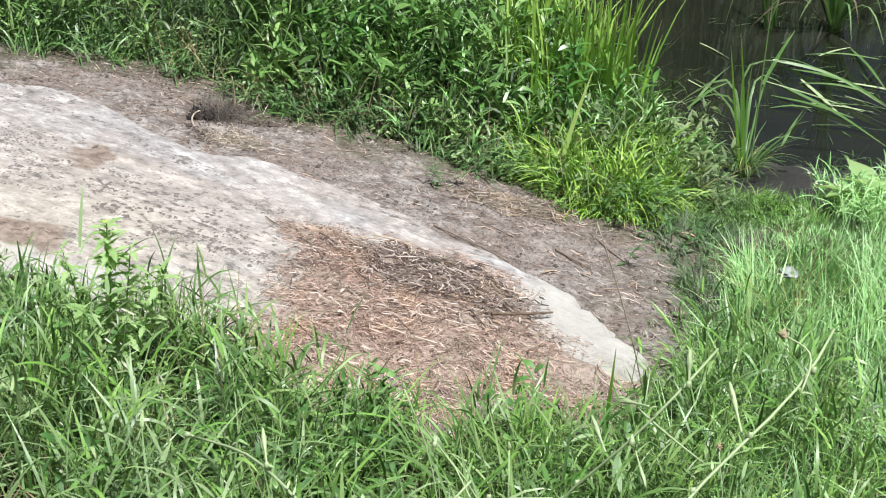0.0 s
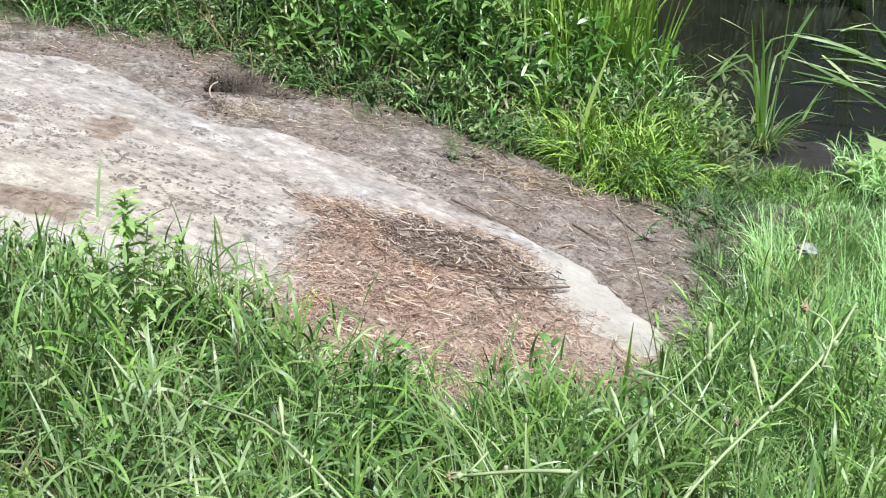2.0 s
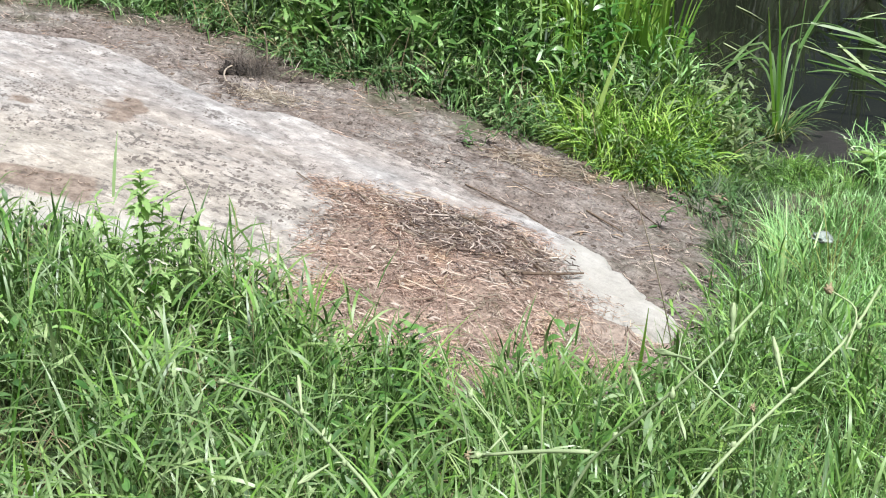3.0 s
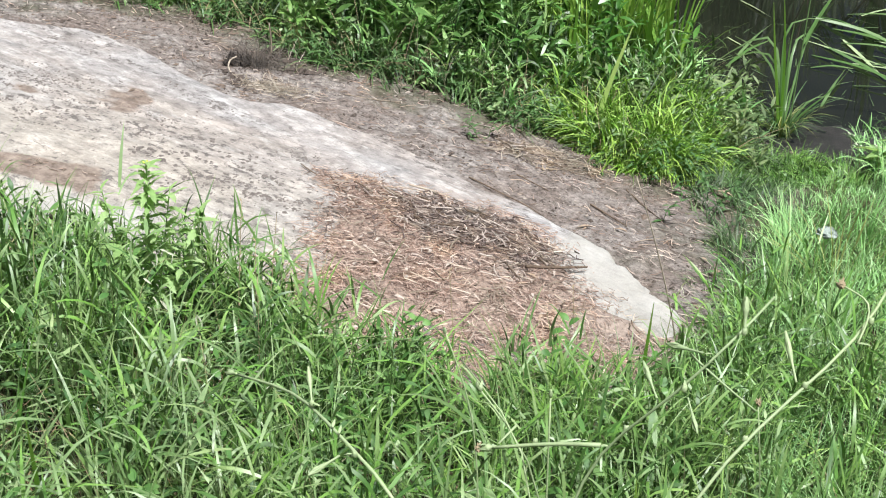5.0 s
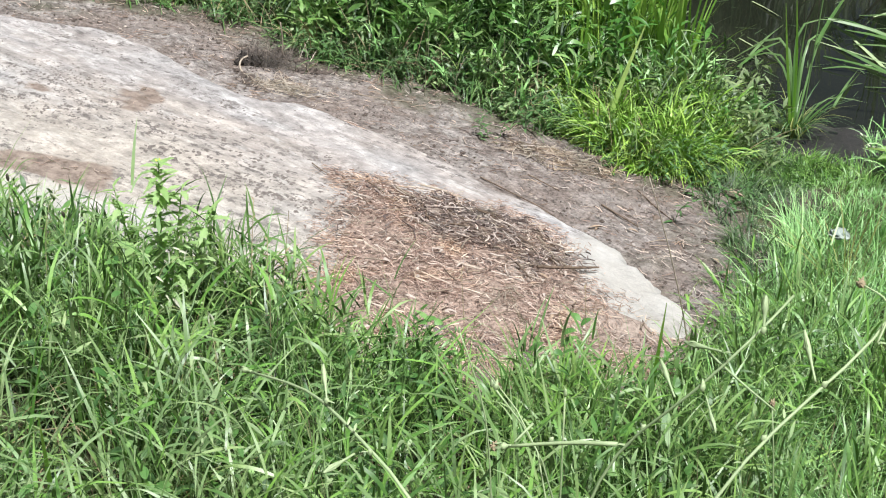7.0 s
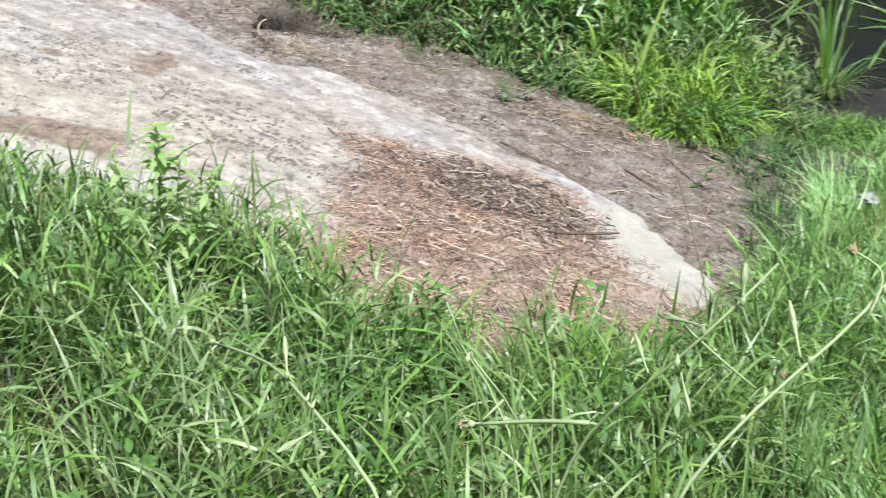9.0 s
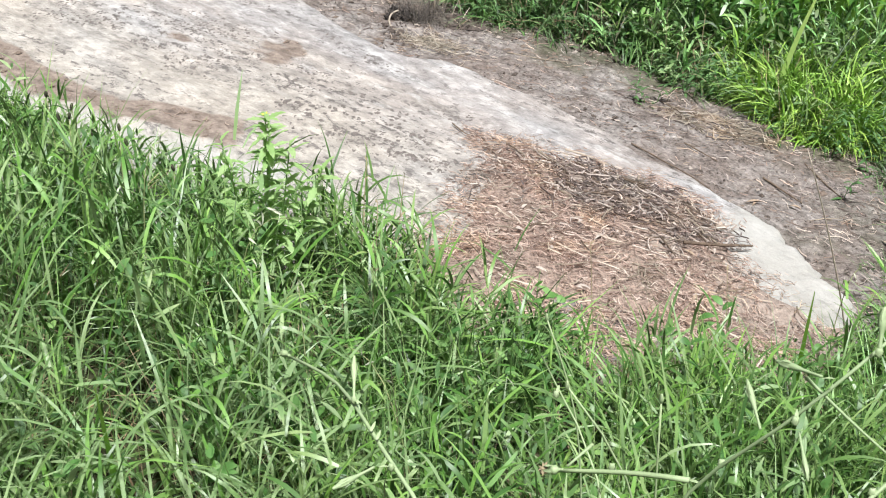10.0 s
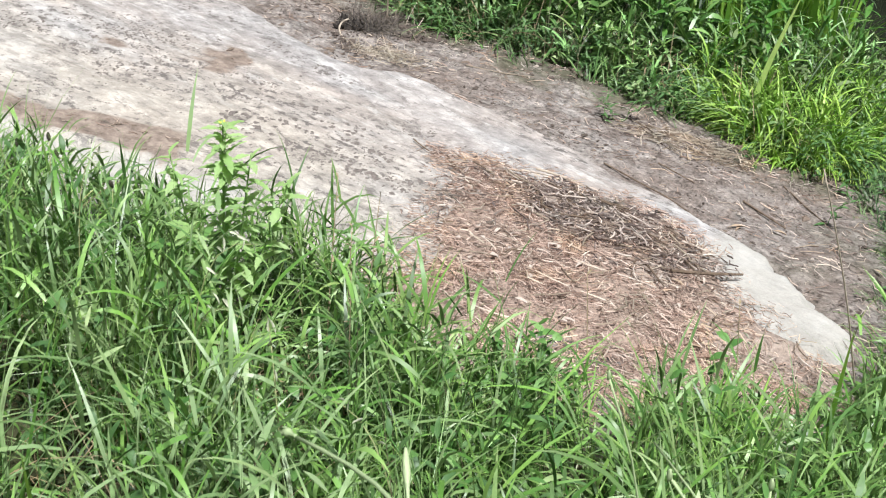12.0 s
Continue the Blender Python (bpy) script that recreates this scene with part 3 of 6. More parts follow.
# the ground itself
gx, gy, q = sheet(stretch(-2.6, 2.3, 0.02, 900), stretch(2.0, 6.6, 0.02, 900))
gz = ground_z(gx, gy)
_, rd = rock_rise(gx, gy)
gz = gz - 0.05 * step(0.03, 0.10, rd)
damp = step(-0.85, -0.42, pond(gx, gy) + 0.10 * fbm(gx, gy, 0.2, 65)) * (gy < 10)
turf = np.maximum(step(0.0, 0.25, front_depth(gx, gy)), step(0.0, 0.25, back_depth(gx, gy)))
turf = np.maximum(turf, 0.75 * step(-0.34, 0.02, back_depth(gx, gy) + 0.16 * fbm(gx, gy, 0.13, 69)))
turf = np.maximum(turf, 0.35 * step(0.40, 0.80, gx + 0.22 * fbm(gx, gy, 0.15, 71)) * (gx < 1.3))
turf = np.maximum(turf, 0.9 * step(1.0, 0.5, np.hypot((gx - 0.83) / 0.17, (gy - 4.72) / 0.30) + 0.3 * fbm(gx, gy, 0.12, 73)))
turf = np.maximum(turf, step(2.2, 2.8, np.abs(gx - 0.1)) * (inside(ROCK_EDGE, gx, gy) < -0.05)) * (pond(gx, gy) < -0.1)
ground = new("ground", arrays("ground", np.stack([gx, gy, gz], -1), q, mat=SOIL, along=damp, turf=turf))
tagged(ground, "bare grey-brown trodden soil sloping down to the pond", "ground", kind="structure")

def gap(x, y):
    """Thin places in the meadow where dead thatch shows."""
    a = step(1.0, 0.4, np.hypot((x + 0.06) / 0.26, (y - 1.62) / 0.13) + 0.3 * fbm(x, y, 0.12, 83))
    b = step(1.0, 0.4, np.hypot((x + 0.36) / 0.20, (y - 2.22) / 0.10) + 0.3 * fbm(x, y, 0.12, 81))
    return np.maximum(np.maximum(a, 0.6 * b), step(0.45, 0.75, fbm(x, y, 0.28, 85, 2)) * 0.7)


def tufts(x, y):
    """How thickly the meadow stands: tufts with darker hollows between them."""
    return np.clip(0.62 + 1.5 * fbm(x, y, 0.115, 87, 2), 0.04, 1.0)


# meadow on the camera's side
def meadow(n, seed, l0, l1, w0, w1, mat, clump, name, label, lean, curl, x0=-2.3, x1=1.15, y0=0.9, y1=3.6, edge=0.0):
    x, y, _ = scatter(n, x0, x1, y0, y1, lambda x, y: step(-0.03, 0.10, front_depth(x, y) + 0.05 * fbm(x, y, 0.2, seed) - edge) * step(-2.25, -1.7, x + 0.25 * fbm(x, y, 0.4, 8)) * (1 if mat is DRY or mat is DEEP else (1 - 0.8 * gap(x, y)) * tufts(x, y)), clump, 0.11, seed)
    grow = (0.52 + 0.48 * step(0.0, 0.45, front_depth(x, y) + 0.10 * fbm(x, y, 0.22, seed + 3))) * np.interp(x, (-1.3, -0.75, -0.2), (1.10, 1.08, 1.0)) * (0.72 + 0.36 * tufts(x, y))
    grow = grow * np.interp(np.hypot(x - 0.25, y - 0.75), (0.0, 0.6, 1.2), (0.25, 0.45, 1.0))
    return field(name, x, y, rng.uniform(l0, l1, len(x)) * grow, rng.uniform(w0, w1, len(x)), mat, lean, curl, label=label)


def culms(name, n, seed, tall, leaves, long, wide, mat, clump, label, area=(-2.2, 1.1, 1.1, 3.6), depth=front_depth, rise=0.45, leaf=False, stalk=(0.0018, 0.003), low=0.15, trim=((0, 1), (1, 1))):
    """Leafy stalks: thin stems with blades standing off them at several heights."""
    x, y, _ = scatter(n, *area, lambda x, y: step(-0.03, 0.10, depth(x, y) + 0.05 * fbm(x, y, 0.2, seed)) * step(-2.6, -1.7, x) * np.where(y < 4, (1 - 0.85 * gap(x, y)) * tufts(x, y), 1.0), clump, 0.13, seed)
    n = len(x)
    h = rng.uniform(*tall, n) * (0.45 + 0.55 * step(0.0, rise, depth(x, y))) * np.interp(np.hypot(x - 0.25, y - 0.75), (0.0, 0.6, 1.2), (0.25, 0.45, 1.0)) * np.interp(x, (-1.3, -0.75, -0.2), (1.06, 1.05, 1.0)) * np.where(y < 4, 0.72 + 0.36 * tufts(x, y), 1.0) * np.interp(x, *trim)
    z, head, lean = top_z(x, y) - 0.01, rng.uniform(0, 6.28, n), np.abs(rng.normal(0.16, 0.14, n))
    out = [blade_arrays(x, y, z, h, rng.uniform(*stalk, n), head, lean, 0 * x + 0.1, 4)]
    for j in range(leaves):
        u = np.clip(low + (1 - low) * (j + 0.6) / leaves + rng.normal(0, 0.08, n), low, 0.98)
        r = np.sin(lean + 0.05) * u * h
        s = rng.uniform(*long, n) * (1.1 - 0.4 * u) * np.clip(h / tall[1] + 0.35, 0.4, 1.1)
        out.append(blade_arrays(x + r * np.cos(head), y + r * np.sin(head), z + np.cos(lean + 0.05) * u * h, s, rng.uniform(*wide, n), head + j * 3.0 + rng.normal(0, 0.7, n),
                                np.abs(rng.normal(0.85 if leaf else 0.50, 0.30, n)), np.abs(rng.normal(0.6 if leaf else 0.9, 0.5, n)), 5, 0.5, leaf))
    vs, qs, ts, al, o = [], [], [], [], 0
    for v, q, tr, a in out:
        vs.append(v), qs.append(q + o), ts.append(tr + o), al.append(a)
        o += len(v)
    ob = new(name, arrays(name, np.concatenate(vs), np.concatenate(qs), np.concatenate(ts), mat, along=np.concatenate(al)))
    return tagged(ob, label, "grass", kind="stuff")


meadow(10500, 101, 0.16, 0.42, 0.0042, 0.0082, GRASS, 0.9, "meadow_grass", "dense knee-high mid-green meadow grass", (0.24, 0.20), (1.1, 0.8))
# darker tone gives the shade between the taller blades
meadow(14000, 111, 0.06, 0.16, 0.0030, 0.006, DEEP, 0.4, "undergrowth_grass", "short undergrowth between taller blades, its green darkened for shade", (0.5, 0.3), (0.9, 0.6))
meadow(3600, 121, 0.18, 0.42, 0.0062, 0.0105, SOFT, 0.95, "broad_bladed_grass", "tufts of broader light green grass blades", (0.30, 0.26), (1.2, 0.8))
meadow(5500, 123, 0.20, 0.46, 0.0022, 0.0044, COOL, 0.85, "fine_grass", "fine upright grey-green grass stalks in the meadow", (0.13, 0.12), (0.5, 0.5))
meadow(3400, 127, 0.14, 0.32, 0.0036, 0.0064, COOL, 0.95, "curling_grass", "pale curling grass blades bent over to the ground", (0.55, 0.3), (2.5, 0.6))
meadow(1600, 129, 0.22, 0.48, 0.0012, 0.0022, BROWNSTALK, 0.95, "brown_stalks", "thin brownish stalks standing among the grass", (0.12, 0.10), (0.25, 0.25))
meadow(3500, 131, 0.15, 0.36, 0.0012, 0.0026, DRY, 0.5, "dry_grass", "thin straw-coloured dead blades among the grass", (0.5, 0.4), (0.6, 0.6))
culms("leafy_grass", 3300, 133, (0.18, 0.38), 5, (0.08, 0.18), (0.0044, 0.0082), SOFT, 0.9, "leafy light green grass stalks filling the meadow")
culms("grey_leafy_grass", 3200, 137, (0.18, 0.40), 4, (0.08, 0.18), (0.0040, 0.0074), COOL, 0.9, "leafy grey-green grass stalks among the others")
culms("bright_leafy_grass", 1800, 138, (0.16, 0.36), 5, (0.09, 0.20), (0.0040, 0.0074), GRASS, 0.9, "fresh green leafy grass near the bank", (0.15, 0.95, 1.2, 3.2))
culms("dark_leafy_grass", 2800, 139, (0.14, 0.30), 5, (0.08, 0.18), (0.0046, 0.0086), GRASS, 0.8, "leafy mid-green grass stalks below the tallest")
culms("pale_leafy_grass", 2300, 136, (0.22, 0.43), 4, (0.09, 0.20), (0.0036, 0.0068), PALEGRASS, 0.9, "pale green leafy grass stalks catching the light in the meadow", (-1.7, 0.3, 1.3, 3.0))
culms("light_tall_grass", 1100, 140, (0.24, 0.42), 4, (0.10, 0.20), (0.0036, 0.0066), PALEGRASS, 0.7, "light green grass stalks standing close together in the meadow", (-1.0, -0.15, 1.2, 2.3))
culms("small_leaved_weeds", 700, 142, (0.14, 0.36), 9, (0.024, 0.048), (0.008, 0.016), WEEDLEAF, 1.0, "small-leaved green weeds grown through the grass", (-1.8, 0.55, 1.3, 3.4), leaf=True, low=0.35)
culms("narrow_leaved_weeds", 800, 144, (0.16, 0.38), 8, (0.040, 0.080), (0.006, 0.010), GREYLEAF, 1.0, "narrow-leaved grey-green weeds grown through the grass", (-1.8, 0.7, 1.3, 3.4), leaf=True, low=0.35)

# the thick front of the meadow, where it meets straw and stone
def front_rim(x, y):
    d = front_depth(x, y)
    return np.where(d < 0.42, d + 0.02, -1.0)


RIM = ((-1.2, -0.85, -0.55, -0.35, 0.2), (0.42, 0.50, 0.80, 0.92, 0.75))
culms("rim_grass", 2600, 148, (0.20, 0.36), 6, (0.09, 0.19), (0.0042, 0.0080), GRASS, 0.5, "thick leafy green grass where the meadow meets the stone", (-1.7, -0.15, 2.55, 3.5), front_rim, 0.12, trim=RIM)
culms("rim_pale_grass", 1300, 150, (0.22, 0.38), 5, (0.09, 0.19), (0.0038, 0.0072), COOL, 0.6, "grey-green leafy grass along the front of the meadow", (-1.7, -0.15, 2.55, 3.5), front_rim, 0.12, trim=RIM)
culms("rim_weeds", 420, 152, (0.16, 0.34), 9, (0.030, 0.060), (0.010, 0.019), WEEDLEAF, 0.8, "leafy green weeds along the front of the meadow", (-1.7, 0.6, 2.5, 3.5), front_rim, 0.12, True, low=0.3, trim=RIM)
culms("low_rim_grass", 2600, 154, (0.08, 0.17), 6, (0.07, 0.15), (0.0040, 0.0078), GRASS, 0.5, "short thick green grass in front of the straw bed", (-0.4, 0.85, 2.5, 3.9), front_rim, 0.12)
culms("low_rim_soft_grass", 1300, 156, (0.09, 0.19), 5, (0.07, 0.16), (0.0038, 0.0070), SOFT, 0.6, "soft light green grass in front of the straw bed", (-0.4, 0.85, 2.5, 3.9), front_rim, 0.12)

# pale husks on the tops of the grass
x, y, w = scatter(1100, -1.6, 0.8, 1.6, 3.2, lambda x, y: step(0.05, 0.25, front_depth(x, y)) * (1 - gap(x, y)), 1.0, 0.10, 146)
n = len(x)
field("grass_husks", x, y, rng.uniform(0.007, 0.018, n), rng.uniform(0.0014, 0.0030, n), PALEBIT, (0.7, 0.5), (0.4, 0.3), segs=3, z=top_z(x, y) + rng.uniform(0.10, 0.30, n),
      label="tiny pale husks caught among the grass tops")

x, y, w = scatter(9000, -1.4, 0.9, 1.2, 3.2, lambda x, y: (front_depth(x, y) > 0.05) * np.clip(0.12 + gap(x, y), 0, 1), 0.4, 0.08, 135)
n = len(x)
field("dead_thatch", x, y, rng.uniform(0.05, 0.18, n), rng.uniform(0.0018, 0.0042, n), DRY, (1.15, 0.3), (0.5, 0.4), segs=4, z=top_z(x, y) + rng.uniform(0.0, 0.03, n),
      label="flattened tan dead grass under the living blades")

# the bank on the water's side of the path
x, y, w = scatter(68000, 0.55, 3.6, 1.2, 5.5, lambda x, y: step(-0.02, 0.10, front_depth(x, y) + 0.04 * fbm(x, y, 0.2, 7)) * step(3.6, 2.2, x + 0.6 * fbm(x, y, 0.5, 4)) * step(1.3, 2.2, y + 0.5 * fbm(x, y, 0.5, 16)), 0.7, 0.13, 141)
grow = (0.30 + 0.70 * step(0.0, 0.42, front_depth(x, y))) * (0.22 + 0.78 * step(4.9, 3.9, y + 0.1 * fbm(x, y, 0.3, 6))) * (0.8 + 0.35 * fbm(x, y, 0.16, 14))
field("bank_grass", x, y, rng.uniform(0.18, 0.40, len(x)) * np.clip(grow, 0.15, 1.2), rng.uniform(0.0020, 0.0046, len(x)), BANK, (0.24, 0.20), (0.75, 0.5),
      label="soft bright green grass covering the bank beside the pond")

def neck(x, y):
    """The worn strip between path and bank, overgrown again towards the water."""
    left = np.interp(y, (3.5, 3.9, 4.3, 4.7, 5.0, 5.25), (0.60, 0.66, 0.68, 0.62, 0.52, 0.50))
    right = np.interp(y, (3.5, 4.1, 4.7, 5.2, 5.5), (0.76, 0.95, 1.04, 1.16, 1.2))
    return np.minimum(x - left, right - x) + 0.07 * fbm(x, y, 0.16, 23) - 0.16 * step(1.0, 0.4, np.hypot((x - 0.83) / 0.15, (y - 4.70) / 0.26))


x, y, w = scatter(26000, 0.5, 1.25, 3.6, 5.35, lambda x, y: step(-0.03, 0.10, neck(x, y)) * (pond(x, y) < -0.50), 0.95, 0.12, 143)
n = len(x)
field("trampled_turf", x, y, rng.uniform(0.035, 0.11, n) * (0.7 + 0.6 * step(4.7, 5.1, y)), rng.uniform(0.0022, 0.0050, n), DULL, (0.7, 0.35), (1.1, 0.6), segs=4,
      label="low trampled grey-green turf between path and bank")
x, y, w = scatter(9000, 0.5, 1.25, 3.6, 5.35, lambda x, y: step(0.0, 0.12, neck(x, y)) * step(3.5, 4.1, y) * (pond(x, y) < -0.53), 0.8, 0.12, 145)
n = len(x)
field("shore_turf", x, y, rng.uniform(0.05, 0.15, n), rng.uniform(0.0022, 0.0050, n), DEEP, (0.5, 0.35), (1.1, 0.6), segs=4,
      label="short dark green turf beside the wet mud")

x, y, w = scatter(7000, 0.62, 1.3, 4.85, 5.4, lambda x, y: step(4.86, 5.0, y + 0.08 * fbm(x, y, 0.14, 27)) * step(0.62, 0.75, x) * (pond(x, y) < -0.50), 0.8, 0.10, 148)
n = len(x)
field("fresh_turf", x, y, rng.uniform(0.04, 0.13, n), rng.uniform(0.0024, 0.0052, n), SOFT, (0.5, 0.3), (1.1, 0.6), segs=4, label="short fresh green turf in front of the wet mud")
culms("shore_grass", 1100, 147, (0.10, 0.21), 4, (0.07, 0.16), (0.003, 0.006), BANK, 0.7, "fresh bright green grass clumps on the bank above the pond", (1.32, 2.3, 4.7, 5.50), front_depth, 0.1)

# beyond the clearing
def uneven(x, y, seed):
    return np.clip(0.85 + 0.55 * fbm(x, y, 0.20, seed, 2), 0.35, 1.4)


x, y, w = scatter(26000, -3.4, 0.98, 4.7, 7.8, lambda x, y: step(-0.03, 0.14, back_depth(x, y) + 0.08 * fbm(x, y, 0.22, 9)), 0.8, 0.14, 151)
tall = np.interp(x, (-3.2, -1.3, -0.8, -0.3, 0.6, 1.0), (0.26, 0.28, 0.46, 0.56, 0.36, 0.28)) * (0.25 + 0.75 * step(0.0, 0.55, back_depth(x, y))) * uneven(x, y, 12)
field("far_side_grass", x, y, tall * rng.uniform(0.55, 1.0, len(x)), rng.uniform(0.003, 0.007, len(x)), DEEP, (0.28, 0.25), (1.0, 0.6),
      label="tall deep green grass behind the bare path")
# deep tone stands for the shade at the herbs' feet
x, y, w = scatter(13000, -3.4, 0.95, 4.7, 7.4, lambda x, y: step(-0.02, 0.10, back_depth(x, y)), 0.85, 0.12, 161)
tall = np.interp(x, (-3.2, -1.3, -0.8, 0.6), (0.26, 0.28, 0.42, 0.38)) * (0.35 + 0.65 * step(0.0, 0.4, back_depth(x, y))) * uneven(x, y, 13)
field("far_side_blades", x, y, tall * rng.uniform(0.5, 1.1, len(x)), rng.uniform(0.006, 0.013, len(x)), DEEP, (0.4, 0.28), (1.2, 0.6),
      label="arching blades at the foot of the tall grass, darkened for shade")

x, y, w = scatter(22000, -2.6, 0.95, 4.7, 6.0, lambda x, y: step(-0.10, 0.05, back_depth(x, y) + 0.09 * fbm(x, y, 0.16, 19)) * step(0.5, 0.2, back_depth(x, y)), 0.7, 0.10, 165)
field("edge_grass", x, y, rng.uniform(0.03, 0.13, len(x)) * uneven(x, y, 15), rng.uniform(0.002, 0.005, len(x)), DULL, (0.6, 0.35), (1.1, 0.6), segs=4,
      label="low dull green trampled grass along the path")

x, y, w = scatter(13000, -1.9, 0.6, 4.8, 6.0, lambda x, y: step(-0.06, 0.03, back_depth(x, y) + 0.06 * fbm(x, y, 0.14, 29)) * step(0.45, 0.15, back_depth(x, y)), 0.9, 0.10, 167)
field("drooping_grass", x, y, rng.uniform(0.10, 0.28, len(x)), rng.uniform(0.003, 0.0085, len(x)), COOL, (0.5, 0.3), (1.8, 0.6), segs=6,
      label="grey-green drooping grass hanging over the path's edge")

x, y, w = scatter(4200, -1.5, 0.85, 4.8, 5.9, lambda x, y: step(-0.06, 0.04, back_depth(x, y)) * step(0.7, 0.3, back_depth(x, y)), 0.9, 0.12, 168)
field("withered_grass", x, y, rng.uniform(0.10, 0.34, len(x)), rng.uniform(0.0018, 0.0045, len(x)), DRY, (0.4, 0.3), (1.2, 0.7), segs=5,
      label="brown withered stalks tangled in the grass behind the path")
x, y, w = scatter(3000, -0.9, 0.45, 4.8, 5.7, lambda x, y: step(-0.02, 0.06, back_depth(x, y)) * step(0.42, 0.2, back_depth(x, y)), 1.0, 0.13, 172)
field("pale_arching_grass", x, y, rng.uniform(0.12, 0.34, len(x)), rng.uniform(0.0030, 0.0075, len(x)), PALEGRASS, (0.35, 0.25), (1.7, 0.7), segs=7,
      label="pale grey-green grass arching over the path's edge")
x, y, w = scatter(900, -0.45, 0.1, 5.1, 5.6, lambda x, y: step(1.0, 0.4, np.hypot((x + 0.12) / 0.16, (y - 5.30) / 0.14)) + 0.12, 0.8, 0.08, 174)
field("brown_stand", x, y, rng.uniform(0.12, 0.36, len(x)), rng.uniform(0.0018, 0.0040, len(x)), BROWNSTALK, (0.22, 0.2), (0.9, 0.7), segs=6,
      label="brown withered stalks standing at the grass edge")


def behind(x, y):
    return back_depth(x, y) - 0.22 * step(-0.05, 0.25, x) - 0.04


culms("tall_leafy_grass", 2300, 191, (0.22, 0.52), 5, (0.14, 0.30), (0.006, 0.013), GRASS, 0.9, "tall leafy green grass with arching blades behind the path", (-2.4, 0.95, 4.8, 6.4), behind, 0.4)
# shaded copy of the leafy grass, the shade painted as deep green
culms("shaded_leafy_grass", 1300, 197, (0.16, 0.40), 5, (0.10, 0.22), (0.006, 0.012), DEEP, 0.7, "leafy grass under the taller growth, shade put into its deep green", (-2.4, 0.95, 4.8, 6.2), behind, 0.3)
# paler bank green here paints the sunlit tops of the growth
culms("light_leafy_grass", 1000, 193, (0.16, 0.42), 5, (0.10, 0.24), (0.005, 0.012), BANK, 0.95, "leafy grass in front of the taller growth, sunlight put into its light green", (-0.6, 0.95, 4.8, 6.1), behind, 0.4)
culms("lance_leaved_herbs", 900, 201, (0.26, 0.62), 10, (0.085, 0.165), (0.013, 0.024), LANCELEAF, 1.0, "dense green herbs with lance-shaped leaves behind the path", (-1.05, 0.28, 5.0, 6.6), behind, 0.5, True, (0.003, 0.005), 0.48)
culms("round_leaved_weeds", 1300, 203, (0.07, 0.20), 8, (0.024, 0.050), (0.013, 0.024), LANCELEAF, 0.9, "low bushy weeds with rounded green leaves behind the path", (-2.6, -0.80, 4.9, 6.6), back_depth, 0.25, True, (0.002, 0.003), 0.2)
culms("margin_weeds", 2000, 205, (0.08, 0.24), 9, (0.035, 0.075), (0.009, 0.018), GREYLEAF, 1.0, "grey-green leafy weeds along the edge of the path", (-1.3, 0.95, 4.75, 5.9), back_depth, 0.25, True, (0.0015, 0.003), 0.2)
x, y, w = scatter(2400, 0.30, 0.9, 5.15, 5.9, lambda x, y: (pond(x, y) < -0.1) * 1.0, 0.8, 0.10, 170)
field("olive_tangle", x, y, rng.uniform(0.14, 0.36, len(x)), rng.uniform(0.003, 0.008, len(x)), DULL, (0.7, 0.35), (1.4, 0.7), segs=6,
      label="olive tangle of bent stalks at the pond margin")
culms("olive_weeds", 420, 207, (0.12, 0.36), 9, (0.04, 0.09), (0.009, 0.016), OLIVE, 0.9, "olive and brownish leafy weeds tangled at the pond margin", (0.28, 0.92, 5.12, 6.1), lambda x, y: -pond(x, y) - 0.03, 0.2, True, (0.002, 0.004), 0.2)

# lime tussocks by the pond
def tussock(spots, label):
    xs, ys, ls = [], [], []
    for cx, cy, sx, sy, n, h in spots:
        x, y = rng.normal(cx, sx, n), rng.normal(cy, sy, n)
        xs.append(x), ys.append(y), ls.append(h * rng.uniform(0.4, 1.0, n) * np.exp(-0.25 * (((x - cx) / sx) ** 2 + ((y - cy) / sy) ** 2)))
    x, y, length = np.concatenate(xs), np.concatenate(ys), np.concatenate(ls)
    ok = (back_depth(x, y) > -0.08) & (length > 0.03)
    x, y, length = x[ok], y[ok], length[ok]
    out = np.arctan2(y - 5.10, x - 0.50) + rng.normal(0, 0.9, len(x))
    return field("lime_tussock", x, y, length, rng.uniform(0.0045, 0.0095, len(x)), BRIGHT, (0.38, 0.28), (1.25, 0.7), segs=6, head=out, label=label)


tussock([(0.40, 5.00, 0.06, 0.05, 330, 0.40), (0.55, 5.02, 0.06, 0.06, 380, 0.36), (0.68, 5.10, 0.06, 0.05, 260, 0.30), (0.28, 5.04, 0.06, 0.05, 200, 0.36), (0.48, 4.88, 0.09, 0.04, 260, 0.20),
         (0.62, 4.95, 0.08, 0.04, 200, 0.20), (0.22, 5.18, 0.06, 0.06, 160, 0.38)], "lime-green grass tussocks at the path's edge")
x, y, w = scatter(2600, 0.1, 0.78, 4.72, 5.5, lambda x, y: step(-0.06, 0.06, back_depth(x, y)), 0.9, 0.09, 169)
n = len(x)
field("lime_turf", x, y, rng.uniform(0.04, 0.13, n), rng.uniform(0.0025, 0.006, n), BRIGHT, (0.5, 0.3), (1.1, 0.6), segs=4, label="low lime-green grass under the tussocks")

culms("lime_leafy_grass", 900, 195, (0.10, 0.26), 5, (0.08, 0.20), (0.0045, 0.0095), BRIGHT, 0.9, "lime-green leafy grass at the corner of the path", (0.15, 0.76, 4.75, 5.45), back_depth, 0.25)
